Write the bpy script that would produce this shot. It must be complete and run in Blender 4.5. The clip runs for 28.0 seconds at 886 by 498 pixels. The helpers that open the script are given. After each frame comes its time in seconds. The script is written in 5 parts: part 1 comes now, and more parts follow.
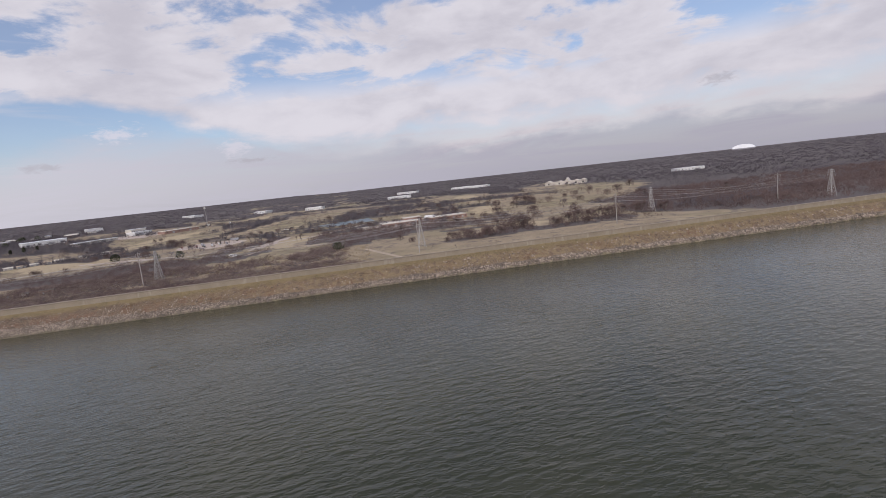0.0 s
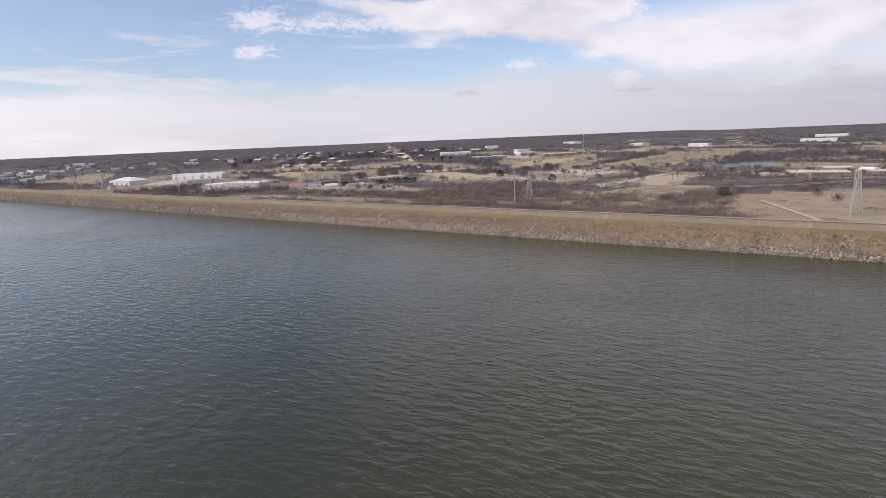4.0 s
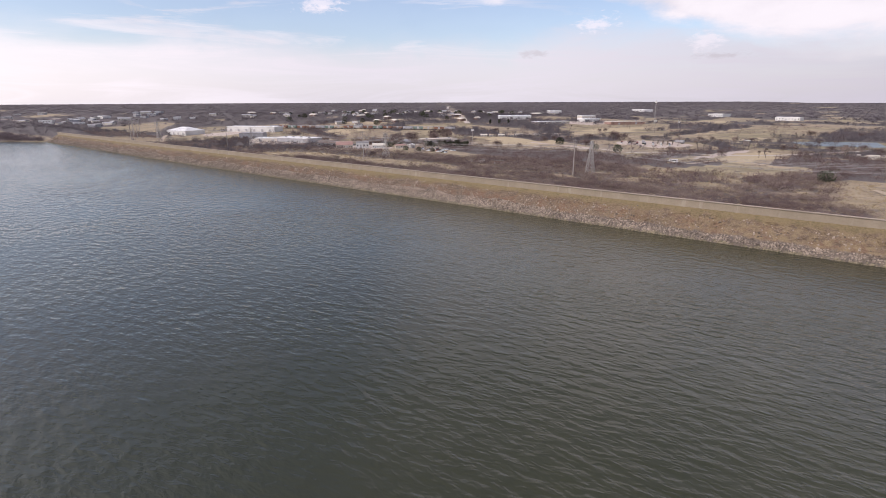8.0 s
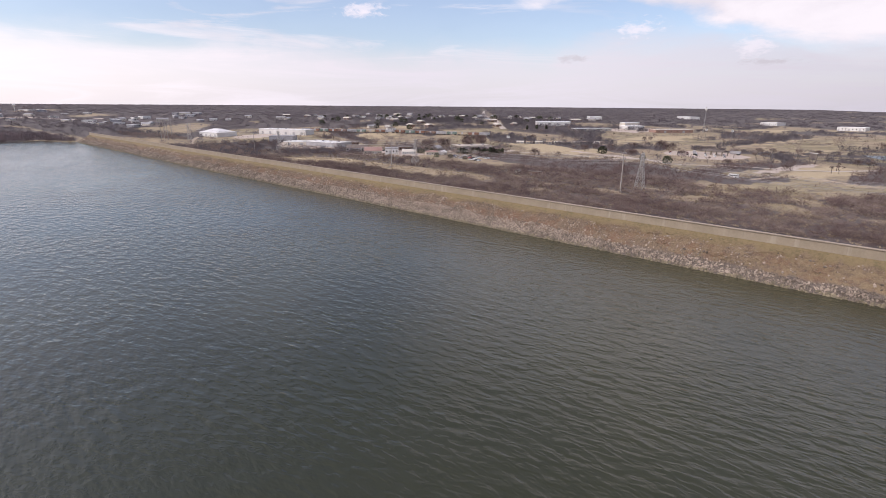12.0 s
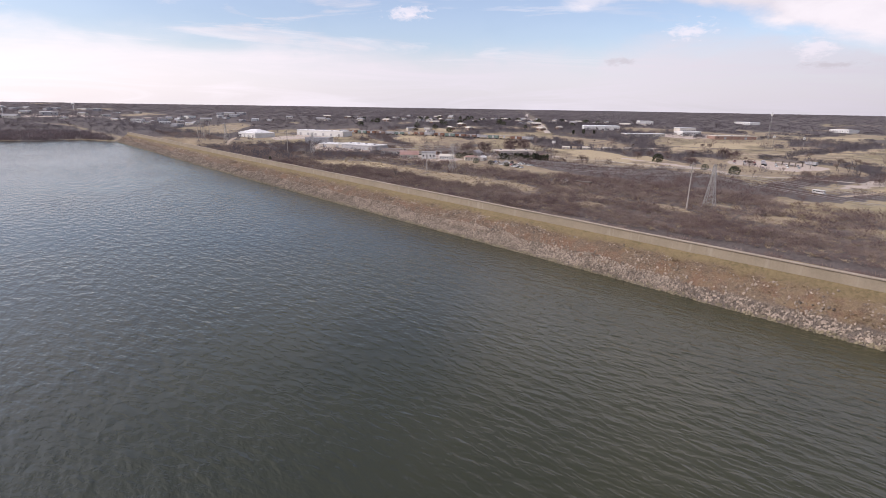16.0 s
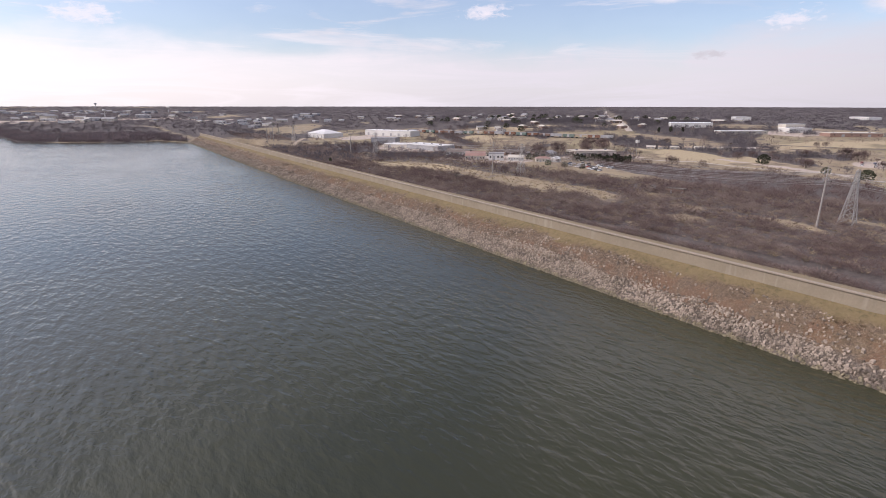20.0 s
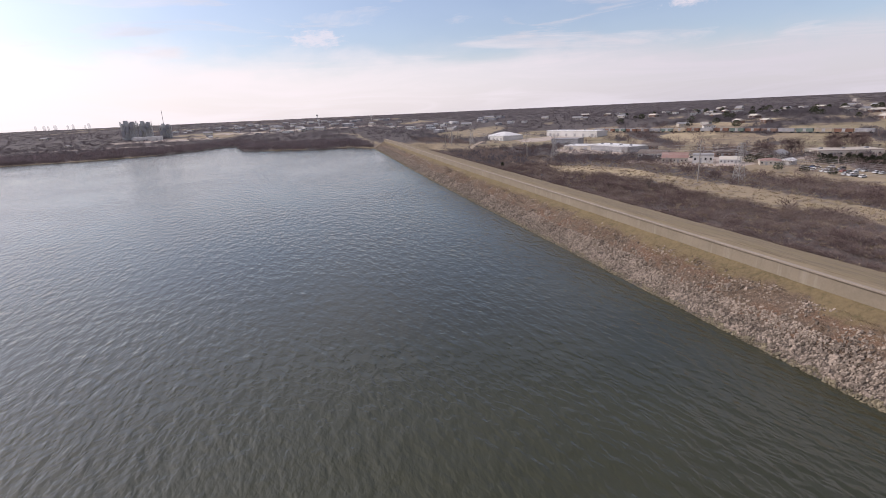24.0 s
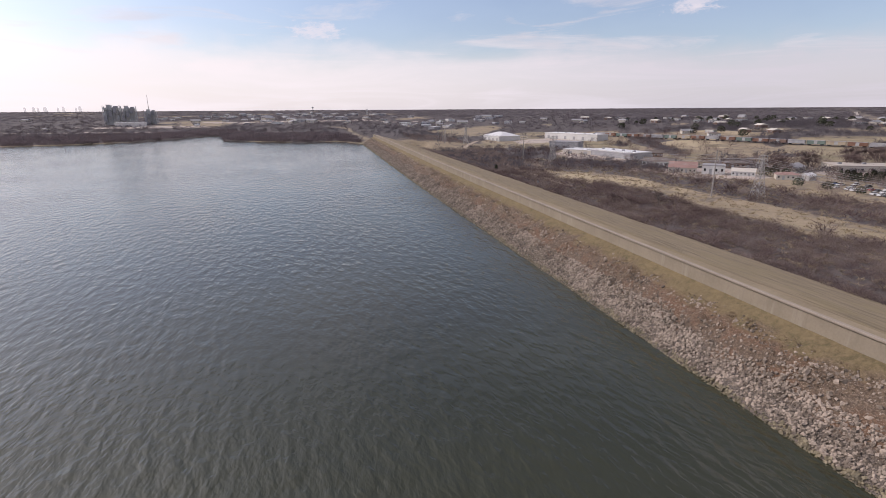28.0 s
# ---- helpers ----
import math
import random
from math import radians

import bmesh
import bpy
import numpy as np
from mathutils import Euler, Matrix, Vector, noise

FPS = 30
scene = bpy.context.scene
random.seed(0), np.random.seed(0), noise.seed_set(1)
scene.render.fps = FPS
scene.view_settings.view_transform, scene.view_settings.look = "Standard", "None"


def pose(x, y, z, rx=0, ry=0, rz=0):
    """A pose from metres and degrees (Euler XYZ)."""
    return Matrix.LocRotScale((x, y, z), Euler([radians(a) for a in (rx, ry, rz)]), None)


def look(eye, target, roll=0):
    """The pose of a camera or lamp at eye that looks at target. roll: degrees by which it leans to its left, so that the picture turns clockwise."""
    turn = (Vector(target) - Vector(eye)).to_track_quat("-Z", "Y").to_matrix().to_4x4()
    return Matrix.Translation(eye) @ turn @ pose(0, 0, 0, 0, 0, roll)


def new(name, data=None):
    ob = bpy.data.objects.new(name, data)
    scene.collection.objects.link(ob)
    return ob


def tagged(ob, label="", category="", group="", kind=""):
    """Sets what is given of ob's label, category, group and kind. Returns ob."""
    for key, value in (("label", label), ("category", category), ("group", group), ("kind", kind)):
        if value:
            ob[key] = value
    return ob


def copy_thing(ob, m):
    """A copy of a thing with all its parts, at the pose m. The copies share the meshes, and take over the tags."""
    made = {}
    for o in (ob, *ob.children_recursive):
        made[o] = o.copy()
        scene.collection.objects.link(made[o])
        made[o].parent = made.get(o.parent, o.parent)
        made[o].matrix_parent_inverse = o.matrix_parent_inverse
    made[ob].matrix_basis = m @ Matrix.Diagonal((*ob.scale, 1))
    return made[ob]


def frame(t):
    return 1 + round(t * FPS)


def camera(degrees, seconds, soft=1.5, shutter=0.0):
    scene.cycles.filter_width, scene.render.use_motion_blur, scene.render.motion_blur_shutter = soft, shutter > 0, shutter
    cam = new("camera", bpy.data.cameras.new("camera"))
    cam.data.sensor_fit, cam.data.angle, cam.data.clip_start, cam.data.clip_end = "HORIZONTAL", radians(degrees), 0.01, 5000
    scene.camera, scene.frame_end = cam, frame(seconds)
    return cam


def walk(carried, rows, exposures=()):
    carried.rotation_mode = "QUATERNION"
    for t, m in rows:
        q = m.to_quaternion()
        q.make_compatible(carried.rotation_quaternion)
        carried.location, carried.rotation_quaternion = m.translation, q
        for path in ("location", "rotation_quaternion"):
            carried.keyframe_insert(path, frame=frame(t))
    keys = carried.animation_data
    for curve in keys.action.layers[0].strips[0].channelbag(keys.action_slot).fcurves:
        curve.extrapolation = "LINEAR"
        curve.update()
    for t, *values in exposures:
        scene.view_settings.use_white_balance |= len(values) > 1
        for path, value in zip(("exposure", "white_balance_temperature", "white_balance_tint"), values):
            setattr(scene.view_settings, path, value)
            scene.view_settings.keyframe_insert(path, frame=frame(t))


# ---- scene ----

# ---- camera ----
LENS = 82.77
CAM_ROWS = (
    (0.0, -219.66, -138.26, 43.97, 98.59, -8.00, -6.30),
    (0.5, -217.79, -138.04, 43.51, 95.34, -8.36, -5.52),
    (1.0, -215.65, -137.70, 43.08, 95.31, -9.26, -4.94),
    (1.5, -212.82, -137.19, 42.70, 96.21, -10.25, -4.56),
    (2.0, -209.15, -136.50, 42.38, 83.55, -10.30, -3.68),
    (2.5, -204.93, -135.70, 42.10, 80.38, -11.06, -3.10),
    (3.0, -200.31, -134.77, 41.85, 74.17, -11.61, -2.81),
    (3.5, -195.46, -133.58, 41.59, 69.50, -12.19, -2.44),
    (4.0, -190.48, -132.10, 41.34, 58.06, -12.39, -2.45),
    (4.5, -185.67, -130.65, 41.09, 52.52, -12.88, -2.22),
    (6.5, -170.80, -126.23, 40.79, 51.25, -14.99, -1.03),
    (7.0, -168.04, -124.63, 40.70, 51.37, -15.42, -0.75),
    (7.5, -165.36, -122.90, 40.63, 51.62, -15.92, -0.49),
    (8.0, -162.69, -121.11, 40.62, 51.77, -16.42, -0.22),
    (8.5, -159.93, -119.28, 40.75, 51.93, -16.82, -0.02),
    (9.0, -157.09, -117.31, 40.93, 52.11, -17.25, 0.15),
    (9.5, -154.15, -115.24, 41.12, 52.31, -17.64, 0.39),
    (10.0, -151.07, -113.01, 41.26, 52.50, -17.99, 0.60),
    (10.5, -147.85, -110.71, 41.34, 52.38, -18.33, 0.76),
    (11.0, -144.54, -108.41, 41.33, 49.01, -18.55, 0.39),
    (11.5, -141.26, -106.12, 41.25, 48.22, -17.83, 0.34),
    (12.0, -138.03, -103.79, 41.16, 47.96, -16.00, 0.44),
    (12.5, -134.77, -101.37, 41.07, 46.25, -15.45, 0.36),
    (13.0, -131.49, -98.89, 40.98, 44.02, -15.33, 0.09),
    (13.5, -128.29, -96.37, 40.89, 43.39, -15.37, 0.24),
    (15.5, -116.86, -86.41, 40.89, 43.29, -15.71, 0.82),
    (16.0, -113.98, -83.58, 40.89, 43.42, -15.80, 0.93),
    (16.5, -111.02, -80.88, 40.90, 43.49, -15.85, 1.04),
    (17.0, -107.97, -78.21, 40.89, 43.59, -15.88, 1.13),
    (17.5, -104.88, -75.46, 40.84, 43.64, -15.92, 1.16),
    (18.0, -101.70, -72.63, 40.74, 43.68, -15.92, 1.25),
    (18.5, -98.42, -69.89, 40.54, 43.77, -15.96, 1.29),
    (19.0, -95.08, -67.22, 40.24, 41.46, -15.99, 0.93),
    (19.5, -91.63, -64.48, 39.88, 36.19, -16.00, 0.24),
    (20.0, -88.16, -61.60, 39.50, 35.06, -15.97, 0.07),
    (20.5, -84.70, -58.59, 39.20, 34.58, -15.94, 0.08),
    (22.5, -71.87, -39.70, 38.32, 24.57, -15.94, -1.79),
    (23.0, -68.87, -35.81, 37.95, 18.21, -15.64, -2.54),
    (23.5, -65.89, -32.06, 37.58, 14.59, -15.43, -2.86),
    (24.0, -63.16, -28.30, 37.23, 13.89, -15.34, -2.64),
    (24.5, -60.66, -24.56, 36.89, 13.66, -15.37, -2.38),
    (25.0, -58.51, -20.76, 36.58, 13.68, -15.37, -2.08),
    (25.5, -56.61, -17.00, 36.31, 13.90, -15.43, -1.70),
    (26.0, -54.81, -13.41, 36.14, 14.08, -15.45, -1.43),
    (26.5, -53.28, -9.87, 36.04, 14.26, -15.52, -1.10),
    (27.0, -52.06, -6.41, 35.98, 14.32, -15.57, -0.91),
    (27.5, -51.04, -3.12, 35.97, 14.52, -15.60, -0.68),
    (28.0, -50.05, 0.00, 36.00, 14.63, -15.63, -0.35),
)


def heading(x, y, z, az, pitch, roll):
    """Pose from an eye, a compass turn from +y towards +x, a pitch and a roll."""
    a, p = radians(az), radians(pitch)
    way = Vector((math.sin(a) * math.cos(p), math.cos(a) * math.cos(p), math.sin(p)))
    return look((x, y, z), Vector((x, y, z)) + way * 100, roll)


cam = camera(LENS, 28.0, soft=0.85)
walk(cam, [(row[0], heading(*row[1:])) for row in CAM_ROWS], exposures=((0.0, -0.38, 6300, 16), (1.0, -0.30, 6300, 16), (2.0, -0.20, 6320, 16), (3.0, -0.11, 6350, 16), (4.5, -0.05, 6400, 17), (8.0, 0.04, 6500, 19), (12.0, 0.05, 6500, 19), (16.0, 0.02, 6500, 19), (20.0, 0.0, 6500, 19), (23.0, -0.1, 6500, 19), (24.0, -0.2, 6500, 19), (28.0, -0.24, 6500, 19)))

# ---- light: winter sun through thin broken cloud ----
SUN_AZ, SUN_EL = -62.0, 42.0
sun_way = Vector((math.sin(radians(SUN_AZ)) * math.cos(radians(SUN_EL)), math.cos(radians(SUN_AZ)) * math.cos(radians(SUN_EL)), math.sin(radians(SUN_EL))))
sun = new("sun", bpy.data.lights.new("sun", "SUN"))
sun.data.energy, sun.data.angle, sun.data.color = 2.3, radians(6.0), (1.0, 0.93, 0.83)
sun.matrix_world = look((0, 0, 300), Vector((0, 0, 300)) - sun_way * 10)

world = bpy.data.worlds.new("winter_sky")
scene.world = world
world.use_nodes = True


class Nodes:
    """Short hand for building a node tree."""

    def __init__(self, tree, keep=False):
        self.tree = tree
        if not keep:
            self.tree.nodes.clear()

    def add(self, kind, inputs=None, operation="", clamp=False, data_type="", attribute=""):
        n = self.tree.nodes.new(kind)
        if operation:
            n.operation = operation
        if clamp:
            n.use_clamp = True
        if data_type:
            n.data_type = data_type
        if attribute:
            n.attribute_name = attribute
        for key, value in (inputs or {}).items():
            self.put(n.inputs[key], value)
        return n

    def put(self, socket, value):
        if isinstance(value, bpy.types.Node):
            value = value.outputs[0]
        if isinstance(value, bpy.types.NodeSocket):
            self.tree.links.new(value, socket)
        else:
            socket.default_value = value

    def math(self, op, a, b=0.0, c=0.0, clamp=False):
        return self.add("ShaderNodeMath", {0: a, 1: b, 2: c}, operation=op, clamp=clamp).outputs[0]

    def mix(self, f, a, b):
        n = self.add("ShaderNodeMix", data_type="RGBA")
        self.put(n.inputs[0], f), self.put(n.inputs[6], a), self.put(n.inputs[7], b)
        return n.outputs[2]

    def ramp(self, v, low, high, to_low=0.0, to_high=1.0, smooth=True):
        n = self.add("ShaderNodeMapRange", {0: v, 1: low, 2: high, 3: to_low, 4: to_high})
        n.interpolation_type = "SMOOTHSTEP" if smooth else "LINEAR"
        return n.outputs[0]

    def noise(self, vector, scale, detail=4.0, rough=0.55, distort=0.0):
        return self.add("ShaderNodeTexNoise", {"Vector": vector, "Scale": scale, "Detail": detail, "Roughness": rough, "Distortion": distort}).outputs[0]


def rgb(r, g, b):
    return (r, g, b, 1.0)


def build_sky():
    """Winter sky: a broken cloud sheet inland, thin veils over the lake, a hazy bank low down and a few loose puffs."""
    n = Nodes(world.node_tree)
    sky = n.add("ShaderNodeTexSky")
    sky.sky_type, sky.sun_disc, sky.dust_density = "NISHITA", False, 1.2
    sky.sun_elevation, sky.sun_rotation = radians(SUN_EL), radians(SUN_AZ)
    base = n.add("ShaderNodeVectorMath", {0: sky.outputs[0], 1: (0.145, 0.150, 0.158)}, operation="MULTIPLY").outputs[0]
    way = n.add("ShaderNodeTexCoord").outputs["Generated"]
    sep = n.add("ShaderNodeSeparateXYZ", {0: way})
    x, y, z = sep.outputs[0], sep.outputs[1], sep.outputs[2]
    up = n.math("MAXIMUM", z, 0.0)
    az = n.math("DEGREES", n.math("ARCTAN2", x, y))
    el = n.math("DEGREES", n.math("ARCSINE", up))
    flat = n.math("ADD", up, 0.09)
    plane = n.add("ShaderNodeCombineXYZ", {0: n.math("DIVIDE", x, flat), 1: n.math("DIVIDE", y, flat), 2: 0.0}).outputs[0]
    tall = n.add("ShaderNodeVectorMath", {0: way, 1: (1.0, 1.0, 2.4)}, operation="MULTIPLY").outputs[0]
    big, fine = n.noise(plane, 0.42, 2.0, 0.5, 0.3), n.noise(tall, 4.6, 8.0, 0.55, 0.3)
    billow, wisp = n.noise(tall, 13.0, 6.0, 0.55, 0.2), n.noise(plane, 1.5, 9.0, 0.6, 0.35)
    curl = n.noise(tall, 60.0, 6.0, 0.6, 0.4)
    streak = n.noise(n.add("ShaderNodeCombineXYZ", {0: n.math("MULTIPLY", az, 0.035), 1: n.math("MULTIPLY", el, 0.30), 2: 0.0}), 1.6, 7.0, 0.6, 0.9)
    ragged = n.math("ADD", el, n.math("ADD", n.math("MULTIPLY", n.math("SUBTRACT", fine, 0.5), 7.0), n.math("MULTIPLY", n.math("SUBTRACT", billow, 0.5), 3.0)))
    # the cloud sheet: its lower edge falls from the lake side towards the land
    edge = n.math("SUBTRACT", n.math("SUBTRACT", 17.0, n.ramp(az, 40.0, 57.0, 0.0, 7.2, False)), n.ramp(az, 60.0, 84.0, 0.0, 4.5, False))
    sheet = n.ramp(n.math("SUBTRACT", ragged, edge), -0.7, 1.6)
    sheet = n.math("MULTIPLY", n.math("MULTIPLY", sheet, n.ramp(az, 36.0, 54.0)), n.ramp(n.math("ADD", el, n.math("MULTIPLY", fine, 12.0)), 44.0, 34.0, 0.06, 1.0))
    gaps = n.math("MULTIPLY", n.ramp(n.math("ADD", n.math("MULTIPLY", wisp, 0.8), n.math("MULTIPLY", fine, 0.6)), 0.70, 0.80), n.ramp(el, 9.0, 12.5))
    sheet = n.math("MULTIPLY", sheet, n.math("SUBTRACT", 1.0, n.math("MULTIPLY", gaps, 0.85)))
    behind = n.math("MULTIPLY", n.ramp(n.math("ADD", n.math("MULTIPLY", big, 0.9), n.math("MULTIPLY", wisp, 0.95)), 0.98, 1.13), n.ramp(az, -30.0, -70.0))
    overhead = n.math("MULTIPLY", n.ramp(n.math("ADD", n.math("MULTIPLY", big, 0.9), n.math("MULTIPLY", wisp, 0.95)), 0.9, 1.05), n.math("MULTIPLY", n.ramp(el, 16.0, 24.0), n.ramp(az, 60.0, 25.0, 0.08, 1.0)))
    veil = n.math("MULTIPLY", n.ramp(streak, 0.47, 0.72), n.ramp(az, 70.0, 45.0, 0.2, 0.72))
    cover = n.math("MAXIMUM", n.math("MAXIMUM", sheet, veil), n.math("MAXIMUM", behind, overhead))
    cover = n.math("MAXIMUM", n.math("MULTIPLY", cover, 0.97), 0.11)
    light = n.ramp(n.math("ADD", n.math("MULTIPLY", fine, 0.75), n.math("MULTIPLY", billow, 0.35)), 0.36, 0.68)
    cloud = n.mix(light, rgb(0.73, 0.71, 0.75), rgb(0.94, 0.915, 0.935))
    colour = n.mix(cover, base, cloud)
    # the hazy bank low over the horizon: grey-lilac inland with a lit upper rim, near white towards the sun
    side = n.math("ADD", n.math("MULTIPLY", x, math.sin(radians(-32))), n.math("MULTIPLY", y, math.cos(radians(-32))))
    bank = n.mix(n.ramp(side, -0.95, 0.1), rgb(0.54, 0.525, 0.59), rgb(0.79, 0.775, 0.825))
    rim = n.math("MULTIPLY", n.ramp(ragged, 2.6, 4.6), n.ramp(az, 78.0, 105.0))
    bank = n.mix(n.math("MULTIPLY", rim, 0.8), bank, rgb(0.90, 0.835, 0.83))
    bank = n.mix(n.ramp(side, 0.2, 0.95), bank, rgb(1.1, 1.05, 1.05))
    low = n.ramp(n.math("ADD", el, n.math("MULTIPLY", n.math("SUBTRACT", fine, 0.5), 7.0)), 7.6, 3.8)
    layers = n.ramp(streak, 0.38, 0.66, 0.78, 0.97)
    colour = n.mix(n.math("MULTIPLY", low, layers), colour, bank)
    # loose puffs: bearing, height, half width, half height, brightness
    for a, e, w, h, tone in ((40.4, 12.3, 2.9, 1.1, 0.93), (49.5, 11.8, 6.5, 0.75, 0.92), (39.2, 8.8, 2.6, 0.4, 0.9), (67.6, 7.4, 1.7, 0.75, 0.92), (77.8, 5.4, 1.4, 0.9, 0.88), (61.3, 4.7, 1.6, 0.32, 0.62), (79.2, 4.0, 2.2, 0.3, 0.58), (1.6, 7.6, 2.4, 0.7, 0.95), (39.4, 9.4, 2.2, 0.5, 0.93), (128.0, 6.6, 1.6, 0.45, 0.60)):
        off = n.math("SQRT", n.math("ADD", n.math("POWER", n.math("DIVIDE", n.math("SUBTRACT", az, a), w), 2.0), n.math("POWER", n.math("DIVIDE", n.math("SUBTRACT", el, e), h), 2.0)))
        mask = n.ramp(n.math("ADD", off, n.math("ADD", n.math("MULTIPLY", n.math("SUBTRACT", billow, 0.5), 2.4), n.math("MULTIPLY", n.math("SUBTRACT", curl, 0.5), 3.2))), 1.25, 0.1)
        colour = n.mix(n.math("MULTIPLY", mask, 0.72), colour, rgb(tone, tone * 0.975, tone * 1.03))
    # bright veil of thin cloud round the sun
    near_sun = n.add("ShaderNodeVectorMath", {0: way, 1: tuple(sun_way)}, operation="DOT_PRODUCT").outputs["Value"]
    veil_glow = n.math("MULTIPLY", n.math("POWER", n.math("MAXIMUM", near_sun, 0.0), 5.0), 1.4)
    colour = n.add("ShaderNodeVectorMath", {0: colour, 1: n.add("ShaderNodeCombineXYZ", {0: veil_glow, 1: n.math("MULTIPLY", veil_glow, 0.96), 2: n.math("MULTIPLY", veil_glow, 0.9)})}, operation="ADD").outputs[0]
    out = n.add("ShaderNodeBackground", {"Color": colour, "Strength": 1.0})
    n.add("ShaderNodeOutputWorld", {0: out})


build_sky()

# ---- materials ----
def material(name):
    m = bpy.data.materials.new(name)
    m.use_nodes = True
    n = Nodes(m.node_tree)
    shader = n.add("ShaderNodeBsdfPrincipled")
    n.add("ShaderNodeOutputMaterial", {0: shader})
    return m, n, shader


def bump(n, shader, height, strength, distance):
    n.put(shader.inputs["Normal"], n.add("ShaderNodeBump", {"Height": height, "Strength": strength, "Distance": distance}))


def place(n):
    return n.add("ShaderNodeNewGeometry").outputs["Position"]


def mottled(name, dark, light, scale=1.0, rough=0.9, metal=0.0, relief=0.0, spread=0.25, random_tone=0.0):
    """A surface that varies at two scales between two colours."""
    m, n, s = material(name)
    p = place(n)
    a, b = n.noise(p, 0.35 * scale, 3.0), n.noise(p, 5.0 * scale, 4.0, 0.65)
    f = n.math("ADD", n.math("MULTIPLY", a, 0.6), n.math("MULTIPLY", b, 0.4))
    f = n.ramp(f, 0.5 - spread, 0.5 + spread)
    if random_tone:
        chance = n.add("ShaderNodeObjectInfo").outputs["Random"]
        isle = n.add("ShaderNodeNewGeometry").outputs["Random Per Island"]
        f = n.math("ADD", f, n.math("MULTIPLY", n.math("SUBTRACT", n.math("FRACT", n.math("ADD", chance, isle)), 0.5), random_tone), clamp=True)
    n.put(s.inputs["Base Color"], n.mix(f, rgb(*dark), rgb(*light)))
    s.inputs["Roughness"].default_value, s.inputs["Metallic"].default_value = rough, metal
    if relief:
        bump(n, s, b, 0.6, relief)
    return m


def twigs_material(name, dark, light, scale, tone=0.25, facets=0.25, through_light=0.45):
    """Fine bare twigs: dull, and letting light through from behind as a mesh of thin wood does."""
    m = mottled(name, dark, light, scale, 0.95, random_tone=tone)
    n = Nodes(m.node_tree, True)
    solid = [k for k in n.tree.nodes if k.type == "BSDF_PRINCIPLED"][0]
    out = [k for k in n.tree.nodes if k.type == "OUTPUT_MATERIAL"][0]
    glow = n.add("ShaderNodeBsdfTranslucent", {"Color": solid.inputs["Base Color"].links[0].from_socket})
    n.put(out.inputs[0], n.add("ShaderNodeMixShader", {0: through_light, 1: solid, 2: glow}))
    # a tangle of round twigs scatters evenly, so its facets lean towards the sky
    own = n.add("ShaderNodeVectorMath", {0: n.add("ShaderNodeNewGeometry").outputs["Normal"], 1: (facets, facets, facets)}, operation="MULTIPLY")
    lean = n.add("ShaderNodeVectorMath", {0: own, 1: (0.0, 0.0, 0.45)}, operation="ADD")
    even = n.add("ShaderNodeVectorMath", {0: lean}, operation="NORMALIZE").outputs[0]
    n.put(solid.inputs["Normal"], even)
    return m


def water_material():
    """Olive lake water under a light wind: long low crests that run nearly along the dam, with finer ripples on them."""
    m, n, s = material("lake_water")
    p = place(n)
    broad = n.noise(p, 0.012, 3.0, 0.5, 0.5)
    n.put(s.inputs["Base Color"], n.mix(n.ramp(broad, 0.35, 0.65), rgb(0.029, 0.031, 0.0150), rgb(0.042, 0.042, 0.0195)))
    s.inputs["Roughness"].default_value, s.inputs["IOR"].default_value = 0.10, 1.46

    def ripple(turn, across, along, detail, rough, distort):
        spin = n.add("ShaderNodeMapping", {"Vector": p, "Rotation": (0, 0, radians(turn))})
        grid = n.add("ShaderNodeVectorMath", {0: spin.outputs[0], 1: (across, along, 1.0)}, operation="MULTIPLY").outputs[0]
        return n.noise(grid, 1.0, detail, rough, distort)

    crest = n.math("POWER", ripple(-4, 0.60, 0.24, 2.0, 0.45, 0.2), 1.5)
    cross = ripple(-21, 1.0, 0.38, 2.0, 0.5, 0.2)
    chop = ripple(8, 1.9, 0.75, 3.0, 0.55, 0.2)
    fine = ripple(15, 4.5, 2.2, 2.0, 0.5, 0.0)
    height = n.math("ADD", n.math("MULTIPLY", crest, 0.34), n.math("MULTIPLY", cross, 0.15))
    height = n.math("ADD", height, n.math("ADD", n.math("MULTIPLY", chop, 0.095), n.math("MULTIPLY", fine, 0.018)))
    gusts = n.ramp(n.noise(p, 0.02, 3.0, 0.55, 0.4), 0.3, 0.7, 0.6, 1.0)
    n.put(s.inputs["Normal"], n.add("ShaderNodeBump", {"Height": height, "Strength": gusts, "Distance": 1.0}))
    return m


